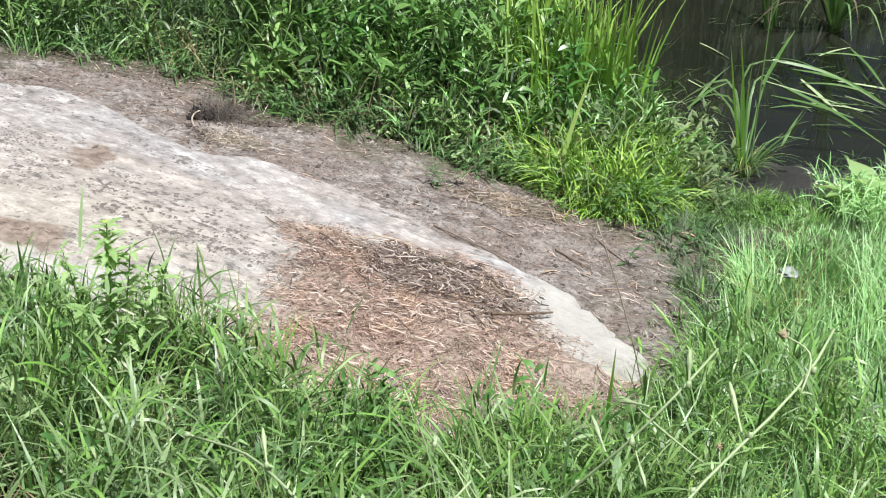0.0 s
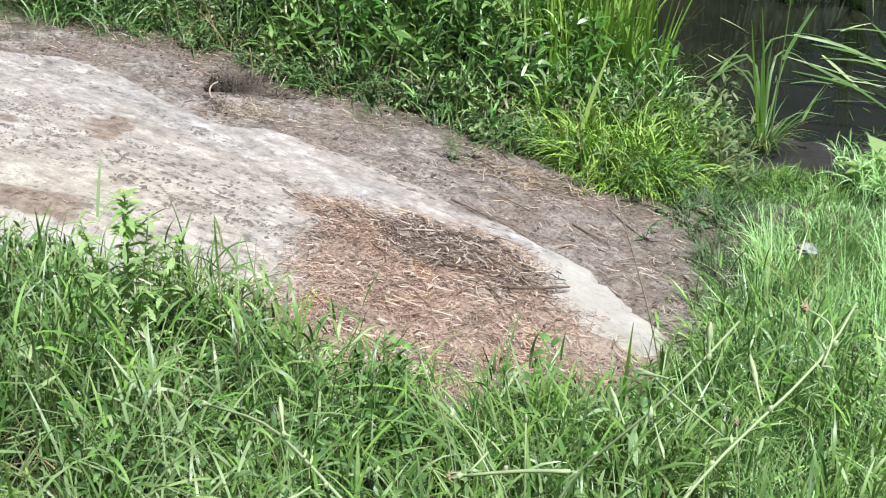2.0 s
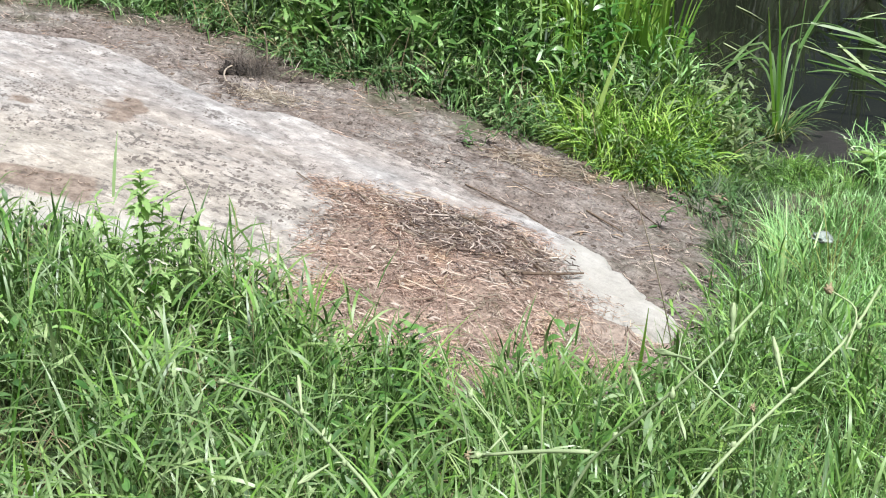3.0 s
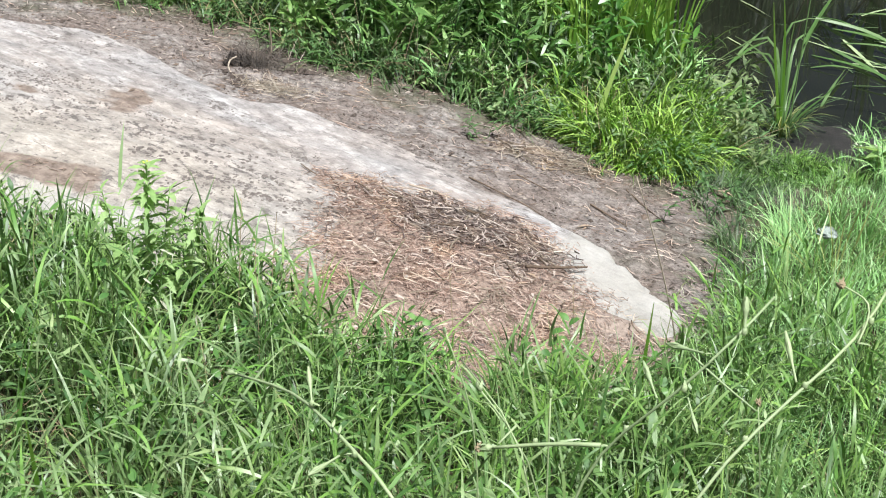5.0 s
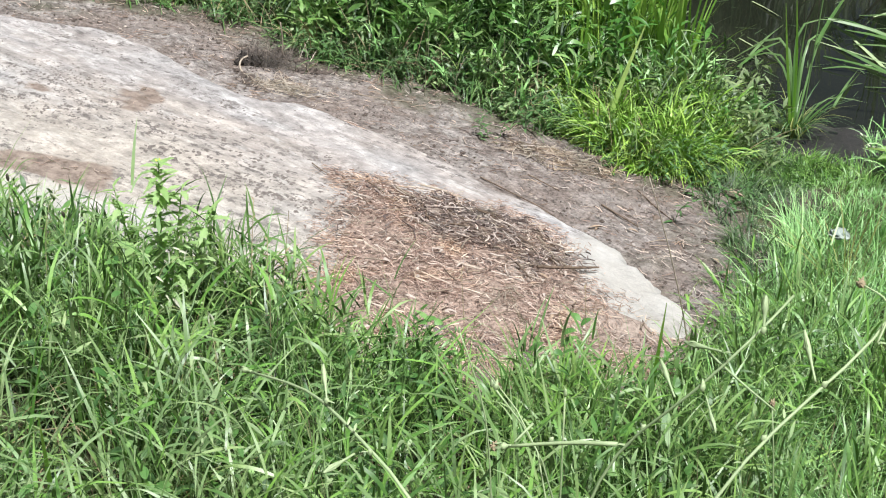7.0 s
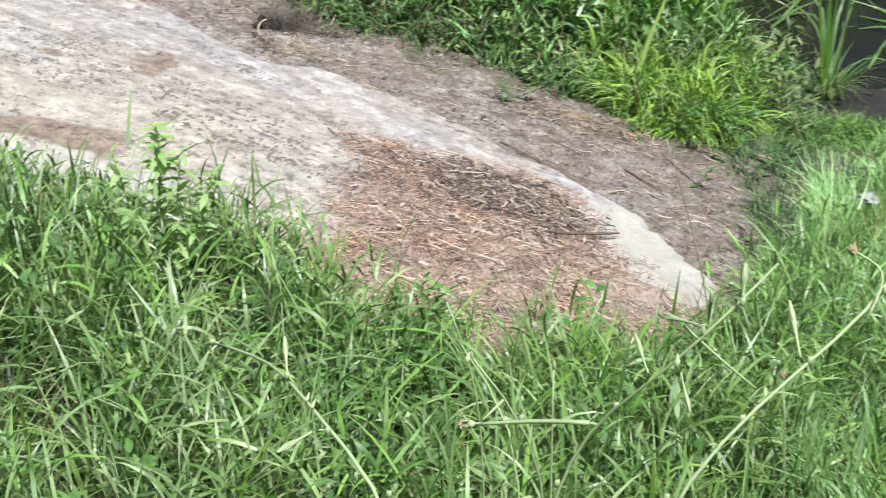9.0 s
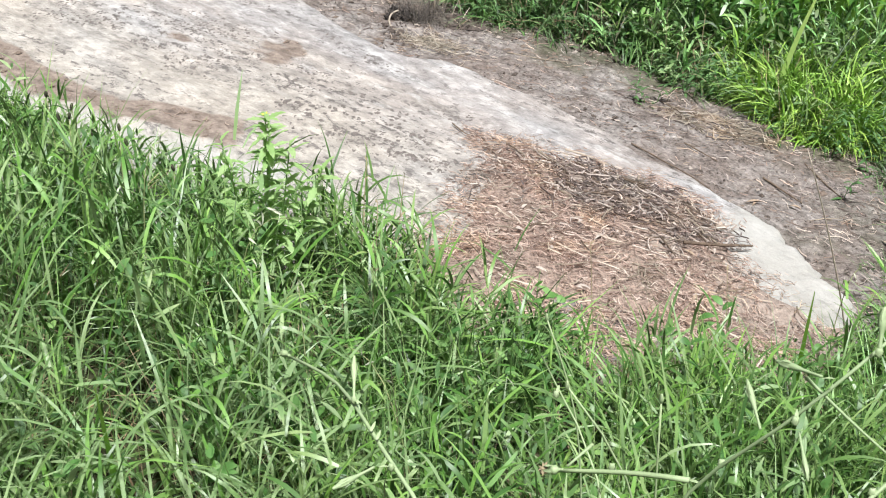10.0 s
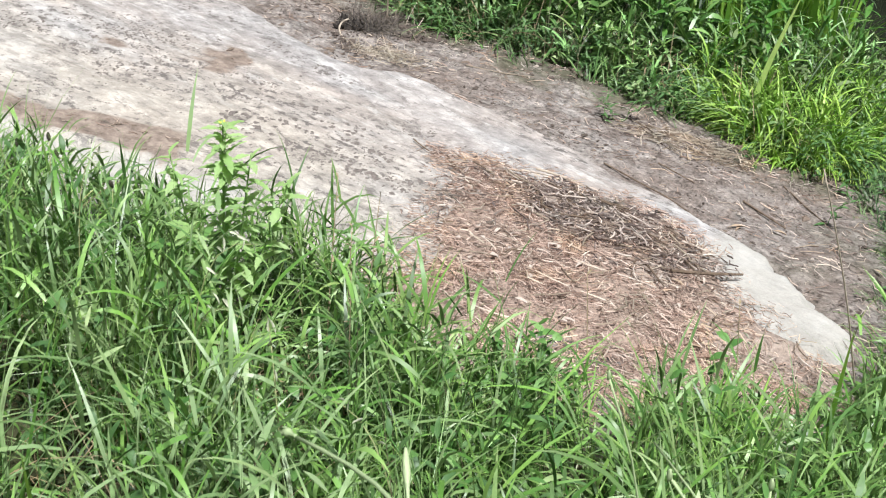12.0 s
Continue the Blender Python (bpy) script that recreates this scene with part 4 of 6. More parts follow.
# tall reed grass at the back
x, y, w = scatter(1300, 0.0, 0.62, 5.45, 6.9, lambda x, y: (pond(x, y) < 0.05) * step(0.25, 0.5, back_depth(x, y)) * step(0.0, 0.2, x), 0.8, 0.14, 171)
field("tall_reed_grass", x, y, rng.uniform(0.40, 0.85, len(x)), rng.uniform(0.013, 0.024, len(x)), BRIGHT, (0.08, 0.06), (0.30, 0.30), roll=0.9,
      label="upright yellow-green reed grass at the pond margin", category="reeds")

# the surroundings out of the near view
x, y, w = scatter(260000, -8, 8, -6, 10, lambda x, y: (pond(x, y) < -0.1) * (inside(ROCK_EDGE, x, y) < -0.02) * (np.hypot(x - 0.3, y - 0.6) > 0.4)
                  * ((np.abs(x - 0.2) > 2.2 + 0.4 * fbm(x, y, 0.7, 33)) | (y < 1.3 + 0.7 * step(1.0, 1.6, x) + 0.2 * fbm(x, y, 0.5, 35)) | (y > 7))
                  * np.where((x > -3.2) & (x < 1.0), (y < np.interp(x, FRONT_X, FRONT_Y)) | (y > np.interp(x, BACK_X, BACK_Y)), 1), 0.4, 0.4, 181)
field("surrounding_grass", x, y, rng.uniform(0.14, 0.36, len(x)) * np.interp(np.hypot(x - 0.25, y - 0.75), (0.0, 0.6, 1.2), (0.25, 0.45, 1.0)), rng.uniform(0.007, 0.014, len(x)), SOFT, (0.4, 0.25), (0.8, 0.5), segs=3,
      label="rough grass spreading over the bank round about")
x, y = rng.uniform(-14, 14, 15000), 10.2 + 3.5 * rng.uniform(0, 1, 15000) ** 1.5
field("far_bank_reeds", x, y, rng.uniform(1.2, 3.4, 15000) * np.interp(x, (-14, 0.9, 1.7, 2.2, 5.0, 7.0, 14), (1.1, 1.1, 0.6, 0.28, 0.28, 0.8, 1.1)), rng.uniform(0.02, 0.05, 15000), DEEP, (0.06, 0.06), (0.3, 0.25), segs=4,
      label="dark belt of tall reeds on the far shore", category="reeds")


# ---- loose cover: straw, sticks, crumbs ----
def straws(name, x, y, length, radius, mat, heads, lift, label, category="straw"):
    """Bent three-sided stalks lying about."""
    n = len(x)
    tilt = rng.normal(0, 0.10, n)
    bend = rng.normal(0, 0.55, n)
    t = np.array([-0.5, 0.0, 0.5])
    ang = heads[:, None] + bend[:, None] * t[None] * 2
    px = x[:, None] + length[:, None] * t * np.cos(ang)
    py = y[:, None] + length[:, None] * t * np.sin(ang)
    pz = top_z(px, py) * 0.6 + (top_z(x, y) * 0.4)[:, None] + lift[:, None] + radius[:, None] * 0.6 + np.tan(tilt)[:, None] * t * length[:, None]
    pz = np.maximum(pz, top_z(px, py) - 0.001)
    ring = np.array([0, 2.094, 4.189])
    sx, sy = -np.sin(heads), np.cos(heads)
    taper = np.array([1.0, 0.95, 0.7])
    r = radius[:, None, None] * taper[None, :, None]
    v = np.stack([px[:, :, None] + sx[:, None, None] * np.cos(ring) * r, py[:, :, None] + sy[:, None, None] * np.cos(ring) * r,
                  pz[:, :, None] + np.sin(ring) * r], -1)
    q = np.array([[a * 3 + b, a * 3 + (b + 1) % 3, a * 3 + 3 + (b + 1) % 3, a * 3 + 3 + b] for a in (0, 1) for b in range(3)])
    quads = ((np.arange(n) * 9)[:, None, None] + q[None]).reshape(-1, 4)
    caps = np.array([[2, 1, 0], [6, 7, 8]])
    tris = ((np.arange(n) * 9)[:, None, None] + caps[None]).reshape(-1, 3)
    al = np.tile(np.repeat([0.3, 0.5, 0.7], 3), n)
    ob = new(name, arrays(name, v.reshape(-1, 3), quads, tris, mat, smooth=False, along=al))
    return tagged(ob, label, category, kind="stuff")


def crumbs(name, x, y, size, long, heads, flat, mat, label, category, sink=0.25, z=None):
    """Small uneven lumps."""
    n = len(x)
    o = np.array([[1, 0, 0], [0.1, 1, 0], [-1, 0.1, 0], [0, -1, 0.1], [0.1, 0, 1], [0, 0.1, -1]], float)
    v = o[None] * (1 + rng.uniform(-0.35, 0.35, (n, 6, 3)))
    v = v * np.stack([size * long, size, size * flat], -1)[:, None]
    c, s = np.cos(heads)[:, None], np.sin(heads)[:, None]
    vx, vy = v[..., 0] * c - v[..., 1] * s, v[..., 0] * s + v[..., 1] * c
    z = top_z(x, y) if z is None else z
    v = np.stack([x[:, None] + vx, y[:, None] + vy, (z + size * flat * (1 - 2 * sink))[:, None] + v[..., 2]], -1)
    f = np.array([[0, 1, 4], [1, 2, 4], [2, 3, 4], [3, 0, 4], [1, 0, 5], [2, 1, 5], [3, 2, 5], [0, 3, 5]])
    tris = ((np.arange(n) * 6)[:, None, None] + f[None]).reshape(-1, 3)
    ob = new(name, arrays(name, v.reshape(-1, 3), None, tris, mat, smooth=False))
    return tagged(ob, label, category, kind="stuff")


def bed_depth(x, y):
    return bed_rise(x, y)[1]


x, y, w = scatter(62000, -0.85, 0.85, 2.75, 4.4, lambda x, y: step(-0.05, 0.04, bed_depth(x, y)) * (1 - 0.75 * dark_zone(x, y)) * (1 - 0.72 * worn(x, y))
                  * (0.25 + 0.75 * step(-0.35, 0.1, fbm(x, y, 0.16, 207))), 0.35, 0.07, 201)
n = len(x)
straws("fine_straw", x, y, rng.gamma(2.0, 0.0088, n) + 0.010, rng.uniform(0.0005, 0.0014, n), STRAW, rng.uniform(0, 3.14, n), rng.uniform(0, 0.014, n),
       "fine pinkish straw scattered over the trampled bed")
x, y, w = scatter(950, -0.75, 0.8, 2.8, 4.3, lambda x, y: step(-0.02, 0.08, bed_depth(x, y)) * (1 - 0.5 * dark_zone(x, y)), 0.3, 0.1, 203)
n = len(x)
straws("coarse_straw", x, y, rng.uniform(0.03, 0.085, n), rng.uniform(0.0010, 0.0022, n), PALESTRAW, rng.uniform(0, 3.14, n), rng.uniform(0.004, 0.018, n),
       "longer pale straw stalks lying loose on the bed")
x, y, w = scatter(6500, -0.5, 0.6, 3.6, 4.35, lambda x, y: np.maximum(dark_zone(x, y), 0.10 * step(0, 0.05, bed_depth(x, y))), 0.3, 0.06, 205)
n = len(x)
straws("dark_stalks", x, y, rng.gamma(2.2, 0.012, n) + 0.014, rng.uniform(0.0012, 0.0030, n), STICK, rng.normal(-0.45, 0.8, n), rng.uniform(0.002, 0.024, n),
       "heap of weathered brown reed stalks on the straw")
x, y, w = scatter(3500, -0.6, 0.75, 2.9, 4.25, lambda x, y: step(0.0, 0.10, bed_depth(x, y)) * (1 - 0.7 * worn(x, y)), 0.5, 0.1, 209)
n = len(x)
field("straw_leaves", x, y, rng.uniform(0.012, 0.045, n), rng.uniform(0.0012, 0.0036, n), STRAW, (1.45, 0.12), (0.25, 0.2), segs=3, z=top_z(x, y) + rng.uniform(0.004, 0.016, n),
      label="flat dry leaf strips in the straw", category="straw")


def bare(x, y):
    """Open soil between stone and grass."""
    return step(0.02, -0.04, inside(ROCK_EDGE, x, y)) * step(0.08, -0.05, back_depth(x, y)) * step(0.08, -0.05, front_depth(x, y)) * (pond(x, y) < -0.05)


x, y, w = scatter(9500, -2.3, 1.0, 3.5, 5.6, lambda x, y: bare(x, y) * (0.35 + 0.65 * step(0.45, 0.15, np.hypot(x - 0.15, (y - 4.72) * 1.6))
                  + 0.6 * step(0.3, 0.1, np.hypot(x + 0.85, y - 4.8)) + 0.5 * step(0.25, 0.6, x)), 0.5, 0.12, 211)
n = len(x)
straws("path_litter", x, y, rng.gamma(2.5, 0.012, n) + 0.01, rng.uniform(0.0007, 0.0017, n), STICK, rng.uniform(0, 3.14, n), rng.uniform(0, 0.005, n),
       "bits of stalk and straw on the trodden soil", "litter")
x, y, w = scatter(4200, -2.3, 1.0, 3.5, 5.6, lambda x, y: bare(x, y) * (0.3 + 0.7 * step(-0.12, 0.02, back_depth(x, y))), 0.7, 0.15, 212)
n = len(x)
straws("path_straw", x, y, rng.gamma(2.5, 0.014, n) + 0.012, rng.uniform(0.0007, 0.0016, n), STRAW, rng.uniform(0, 3.14, n), rng.uniform(0, 0.008, n),
       "pale straw bits strewn along the trodden soil", "litter")
x, y, w = scatter(800, -0.12, 0.38, 4.58, 4.86, lambda x, y: step(1.0, 0.5, np.hypot((x - 0.13) / 0.26, (y - 4.73) / 0.13)), 0.2, 0.1, 213)
n = len(x)
straws("pale_straw", x, y, rng.uniform(0.03, 0.09, n), rng.uniform(0.0010, 0.0022, n), PALESTRAW, rng.normal(-0.1, 0.9, n), rng.uniform(0, 0.014, n),
       "small drift of pale straw at the grass edge")
x, y, w = scatter(34000, -2.4, 1.1, 3.3, 5.6, lambda x, y: bare(x, y) * (0.45 + 0.55 * step(-0.35, 0.05, back_depth(x, y))), 0.9, 0.16, 215)
n = len(x)
crumbs("soil_crumbs", x, y, rng.gamma(1.2, 0.0013, n) + 0.0008, rng.uniform(1, 1.8, n), rng.uniform(0, 3.14, n), rng.uniform(0.5, 0.9, n), SOILDARK,
       "dark crumbs of soil and grit on the path", "soil crumbs")
x, y, w = scatter(12000, -2.4, 1.1, 3.3, 5.6, lambda x, y: bare(x, y) * (0.3 + 0.7 * step(-0.30, 0.0, back_depth(x, y) + 0.1 * fbm(x, y, 0.2, 88))), 0.95, 0.11, 216)
n = len(x)
crumbs("soil_clods", x, y, rng.gamma(1.6, 0.0022, n) + 0.002, rng.uniform(1, 2.0, n), rng.uniform(0, 3.14, n), rng.uniform(0.3, 0.6, n), EARTH,
       "flattened brown clods of trodden earth on the path", "soil clods", 0.4)
x, y, w = scatter(3500, -2.4, 1.1, 3.3, 5.6, lambda x, y: bare(x, y), 0.55, 0.14, 217)
n = len(x)
crumbs("pale_grit", x, y, rng.gamma(2.0, 0.0010, n) + 0.0012, rng.uniform(1, 1.6, n), rng.uniform(0, 3.14, n), rng.uniform(0.4, 0.8, n), PALEGRIT,
       "pale grit scattered on the path", "grit")


def speckled(x, y):
    """Dirt caught on the rough middle of the slab."""
    u, v = 0.93 * x - 0.37 * y, 0.37 * x + 0.93 * y
    lanes = np.clip(0.5 + 1.2 * fbm(u / 2.0, v, 0.16, 221, 3), 0, 1) ** 1.5
    middle = step(0.48, 0.10, np.abs(v - 3.84 - 0.15 * u)) * 1.1 + 0.10
    return lanes * middle * step(0.05, 0.16, inside(ROCK_EDGE, x, y)) * step(0.03, -0.02, bed_depth(x, y)) * (1 - smooth_stone(x, y))


x, y, w = scatter(48000, -2.6, 0.3, 3.1, 5.0, speckled, 1.0, 0.07, 223)
n = len(x)
crumbs("rock_dirt", x, y, np.minimum(rng.gamma(1.1, 0.0024, n) + 0.0008, 0.0062), rng.uniform(1.0, 2.0, n), rng.normal(-0.40, 0.9, n), rng.uniform(0.08, 0.20, n), FLECK,
       "dark flecks of dirt and lichen caught on the rock", "dirt", sink=0.45)
x, y, w = scatter(2600, -1.5, -0.3, 3.4, 4.4, lambda x, y: step(1.0, 0.5, np.hypot((x + 0.85 + 0.9 * (y - 3.95)) / 0.34, (y - 3.95) / 0.28) + 0.3 * fbm(x, y, 0.12, 95))
                  * step(0.02, -0.03, bed_depth(x, y)), 1.0, 0.06, 233)
n = len(x)
crumbs("rock_flakes", x, y, np.minimum(rng.gamma(1.5, 0.0034, n) + 0.002, 0.011), rng.uniform(1.0, 1.8, n), rng.normal(-0.40, 0.8, n), rng.uniform(0.05, 0.12, n), FLECK,
       "dark flakes of dried mud and lichen on the stone", "dirt", sink=0.45)
x, y, w = scatter(5200, -2.4, -0.5, 3.2, 4.6, lambda x, y: step(0.25, 0.6, soil_band(x, y)) * step(0.05, 0.15, inside(ROCK_EDGE, x, y)), 0.5, 0.08, 225)
n = len(x)
crumbs("brown_crumbs", x, y, rng.gamma(1.4, 0.0016, n) + 0.0009, rng.uniform(1.0, 2.2, n), rng.uniform(0, 3.14, n), rng.uniform(0.3, 0.6, n), EARTH,
       "brown earth crumbs lying on the rock slab", "soil crumbs")
n = len(x) // 5
straws("slab_straw", x[:n], y[:n], rng.uniform(0.015, 0.05, n), rng.uniform(0.0006, 0.0012, n), STRAW, rng.uniform(0, 3.14, n), rng.uniform(0, 0.004, n),
       "a few dry straws on the rock", "straw")


# ---- parts and tubes ----
def part(name, me, parent, label="", place=None):
    ob = new(name, me)
    ob.parent = parent
    if place is not None:
        ob.matrix_basis = place
    return tagged(ob, label)


def tube(name, pts, radii, mat, sides=7, smooth=True):
    """A round stalk along a smooth line through the points."""
    p = np.array(pts, float)
    s = np.r_[0, np.cumsum(np.linalg.norm(np.diff(p, axis=0), axis=1))]
    m = max(3, 3 * (len(p) - 1) + 1)
    u = np.linspace(0, s[-1], m)
    q = np.stack([np.interp(u, s, p[:, k]) for k in range(3)], -1)
    for _ in range(2):
        q[1:-1] = 0.25 * q[:-2] + 0.5 * q[1:-1] + 0.25 * q[2:]
    r = np.interp(u / s[-1], np.linspace(0, 1, len(radii)), radii)
    d = np.gradient(q, axis=0)
    d /= np.linalg.norm(d, axis=1)[:, None]
    a = np.zeros_like(d)
    a[0] = np.cross(d[0], (1.0, 0, 0) if abs(d[0][2]) > 0.7 else (0, 0, 1.0))
    for k in range(m):
        if k:
            a[k] = a[k - 1] - d[k] * (a[k - 1] @ d[k])
        a[k] /= np.linalg.norm(a[k])
    b = np.cross(d, a)
    th = np.linspace(0, 2 * np.pi, sides, endpoint=False)
    v = q[:, None] + r[:, None, None] * (np.cos(th)[None, :, None] * a[:, None] + np.sin(th)[None, :, None] * b[:, None])
    i, j = np.meshgrid(np.arange(m - 1), np.arange(sides), indexing="ij")
    k = (j + 1) % sides
    quads = np.stack([i * sides + j, i * sides + k, (i + 1) * sides + k, (i + 1) * sides + j], -1).reshape(-1, 4)
    ends = np.stack([q[0], q[-1]])
    o = m * sides
    tris = [[o, (t + 1) % sides, t] for t in range(sides)] + [[o + 1, (m - 1) * sides + t, (m - 1) * sides + (t + 1) % sides] for t in range(sides)]
    al = np.r_[np.repeat(0.2 + 0.5 * u / s[-1], sides), 0.2, 0.7]
    return arrays(name, np.r_[v.reshape(-1, 3), ends], quads, np.array(tris), mat, smooth, al)


def leaf_mesh(name, length, width, mat, arch=0.5, fold=0.25, tooth=0.0, broad=0.4, segs=7):
    """A leaf along +y with a folded midrib, an arched blade and a slight wave."""
    t = np.linspace(0, 1, segs + 1)
    w = width / 2 * np.sin(np.pi * np.clip(t, 0.001, 1) ** (0.5 + broad)) ** 0.85
    w = w * (1 + tooth * np.where(np.arange(segs + 1) % 2, 1, -1))
    w[0], w[-1] = width * 0.04, width * 0.01
    th = arch * t
    y = np.r_[0, np.cumsum(np.cos(th[1:]) * length / segs)]
    z = -np.r_[0, np.cumsum(np.sin(th[1:]) * length / segs)]
    wave = 0.06 * width * np.sin(9 * t)
    v = np.stack([np.c_[-w, y, z + fold * w + wave], np.c_[0 * w, y, z], np.c_[w, y, z + fold * w - wave]], 1)
    q = []
    for i in range(segs):
        q += [[3 * i, 3 * i + 1, 3 * i + 4, 3 * i + 3], [3 * i + 1, 3 * i + 2, 3 * i + 5, 3 * i + 4]]
    return arrays(name, v.reshape(-1, 3), q, mat=mat, along=np.repeat(0.3 + 0.55 * t, 3))


def ribbon(name, pts, width, mat, twist=0.6, tip=0.1, fold=0.15, face=(0.05, 0.03, 1.0)):
    """A strap leaf along a line of points, folded along its middle."""
    p = np.array(pts, float)
    s = np.r_[0, np.cumsum(np.linalg.norm(np.diff(p, axis=0), axis=1))]
    m = 9
    u = np.linspace(0, s[-1], m)
    c = np.stack([np.interp(u, s, p[:, k]) for k in range(3)], -1)
    for _ in range(2):
        c[1:-1] = 0.25 * c[:-2] + 0.5 * c[1:-1] + 0.25 * c[2:]
    d = np.gradient(c, axis=0)
    d /= np.linalg.norm(d, axis=1)[:, None]
    a = np.cross(d, face)
    a /= np.linalg.norm(a, axis=1)[:, None] + 1e-9
    b = np.cross(a, d)
    tw = twist * np.linspace(0, 1, m)
    side = np.cos(tw)[:, None] * a + np.sin(tw)[:, None] * b
    out = np.cross(side, d)
    t = u / s[-1]
    w = width / 2 * np.clip(np.minimum(0.6 + 2 * t, 1.0) * (1 - (1 - tip) * t**3), 0.02, 1)
    v = np.stack([c - side * w[:, None], c + out * (fold * w)[:, None], c + side * w[:, None]], 1)
    q = []
    for i in range(m - 1):
        q += [[3 * i, 3 * i + 1, 3 * i + 4, 3 * i + 3], [3 * i + 1, 3 * i + 2, 3 * i + 5, 3 * i + 4]]
    return arrays(name, v.reshape(-1, 3), q, mat=mat, along=np.repeat(t, 3))


def lump(name, size, mat, seed=0, squash=(1, 1, 1), rough=0.25, rings=6, sides=9):
    """A small uneven rounded body resting on z = 0."""
    bm = bmesh.new()
    bmesh.ops.create_uvsphere(bm, u_segments=sides, v_segments=rings, radius=size)
    for v in bm.verts:
        k = 1 + rough * noise.noise(v.co / size * (1.3 + rough) + Vector((seed * 3.1, seed * 1.7, 0)))
        v.co = Vector((v.co.x * squash[0], v.co.y * squash[1], (v.co.z + size * 0.8) * squash[2])) * k
    me = bpy.data.meshes.new(name)
    for f in bm.faces:
        f.smooth = True
    bm.to_mesh(me)
    bm.free()
    me.materials.append(mat)
    return me


def base_at(name, x, y, label, category, dz=0.0, group=""):
    ob = new(name)
    ob.empty_display_size = 0.05
    z = float(top_z(np.array([x]), np.array([y]))[0]) + dz
    ob.matrix_world = pose(x, y, z)
    return tagged(ob, label, category, group)


def ground_at(x, y):
    return float(top_z(np.array([x]), np.array([y]))[0])


def turn_leaf(x, y, z, head, pitch, roll=0.0, scale=1.0):
    return Matrix.Translation((x, y, z)) @ Euler((pitch, roll, head), "XYZ").to_matrix().to_4x4() @ Matrix.Scale(scale, 4)


# ---- leafy herbs behind the path and in the meadow ----
LANCE = [leaf_mesh("leaf", 0.125, 0.024, HERB, 0.5 + 0.35 * k, 0.3, 0, 0.25) for k in range(3)]
OVAL = [leaf_mesh("leaf", 0.056, 0.017, WEED, 0.4 + 0.3 * k, 0.22, 0.03, 0.35) for k in range(3)]


def herb(name, height, leaves, kinds, lean, seed, label, group, thick=0.0022, spread=1.0, start=0.12):
    r = random.Random(seed)
    ob = base_at(name, 0, -40, label, "plant", group=group)
    ob.matrix_world = Matrix()
    h = r.uniform(0, 6.28)
    top = (lean * math.cos(h) * height, lean * math.sin(h) * height, height)
    line = [(0, 0, -0.02), (top[0] * 0.12, top[1] * 0.12, height * 0.4), (top[0] * 0.5, top[1] * 0.5, height * 0.75), top]
    part("stem", tube("stem", line, (thick, thick * 0.8, thick * 0.4), HERB, 5), ob)
    for i in range(leaves):
        u = start + (1 - start) * i / (leaves - 1)
        k = u * 3
        a, b = line[min(int(k), 2)], line[min(int(k), 2) + 1]
        f = k - min(int(k), 2)
        p = [a[c] + (b[c] - a[c]) * f for c in range(3)]
        part("leaf", r.choice(kinds), ob, place=turn_leaf(*p, i * 2.4 + r.uniform(-0.5, 0.5), r.uniform(0.0, 0.75) + 0.55 * u**3, r.uniform(-0.3, 0.3),
                                                           spread * r.uniform(0.75, 1.15) * (1.05 - 0.45 * u)))
    return ob


def strew(models, spots, seed):
    """One of the models at each spot, the first spots taking the models themselves."""
    r = random.Random(seed)
    free = list(models)
    for x, y, s in spots:
        m = pose(x, y, ground_at(x, y) - 0.005, r.uniform(-7, 7), r.uniform(-7, 7), r.uniform(0, 360))
        if free:
            ob = free.pop(0)
            ob.matrix_world = m @ Matrix.Scale(s, 4)
        else:
            src = r.choice(models)
            ob = copy_thing(src, Matrix())
            ob.matrix_world = m @ Matrix.Scale(s, 4)


back_herbs = [herb("leafy_herb", 0.34 + 0.06 * (k % 3), 15 + k, LANCE, 0.25, 300 + k, "upright green herb with narrow pointed leaves behind the path", "herbs behind the path")
              for k in range(5)]
r = random.Random(31)
spots = []
while len(spots) < 60:
    x, y = r.uniform(-1.0, 0.78), r.uniform(5.05, 6.3)
    d = float(back_depth(np.array([x]), np.array([y]))[0])
    if d > 0.08 and (x < 0.38 or r.random() < 0.3):
        spots.append((x, y, (0.5 + 0.75 * min(d / 0.5, 1)) * r.uniform(0.8, 1.15)))
strew(back_herbs, spots, 5)

low_herbs = [herb("broadleaf_weed", 0.22 + 0.04 * k, 12 + k, OVAL, 0.35, 330 + k, "low weed with oval green leaves among the grass", "meadow weeds", spread=0.9)
             for k in range(4)]
r = random.Random(37)
spots = [(-0.38, 2.45, 1.1), (-0.05, 2.42, 0.9), (0.1, 2.38, 0.8), (-0.72, 2.65, 1.1), (-0.85, 2.6, 1.0), (-0.6, 2.5, 1.2)]
while len(spots) < 34:
    x, y = r.uniform(-1.15, 0.6), r.uniform(1.9, 3.0)
    if (d := float(front_depth(np.array([x]), np.array([y]))[0])) > 0.08:
        spots.append((x, y, r.uniform(0.8, 1.3) * min(0.45 + d, 1.0)))
strew(low_herbs, spots, 6)

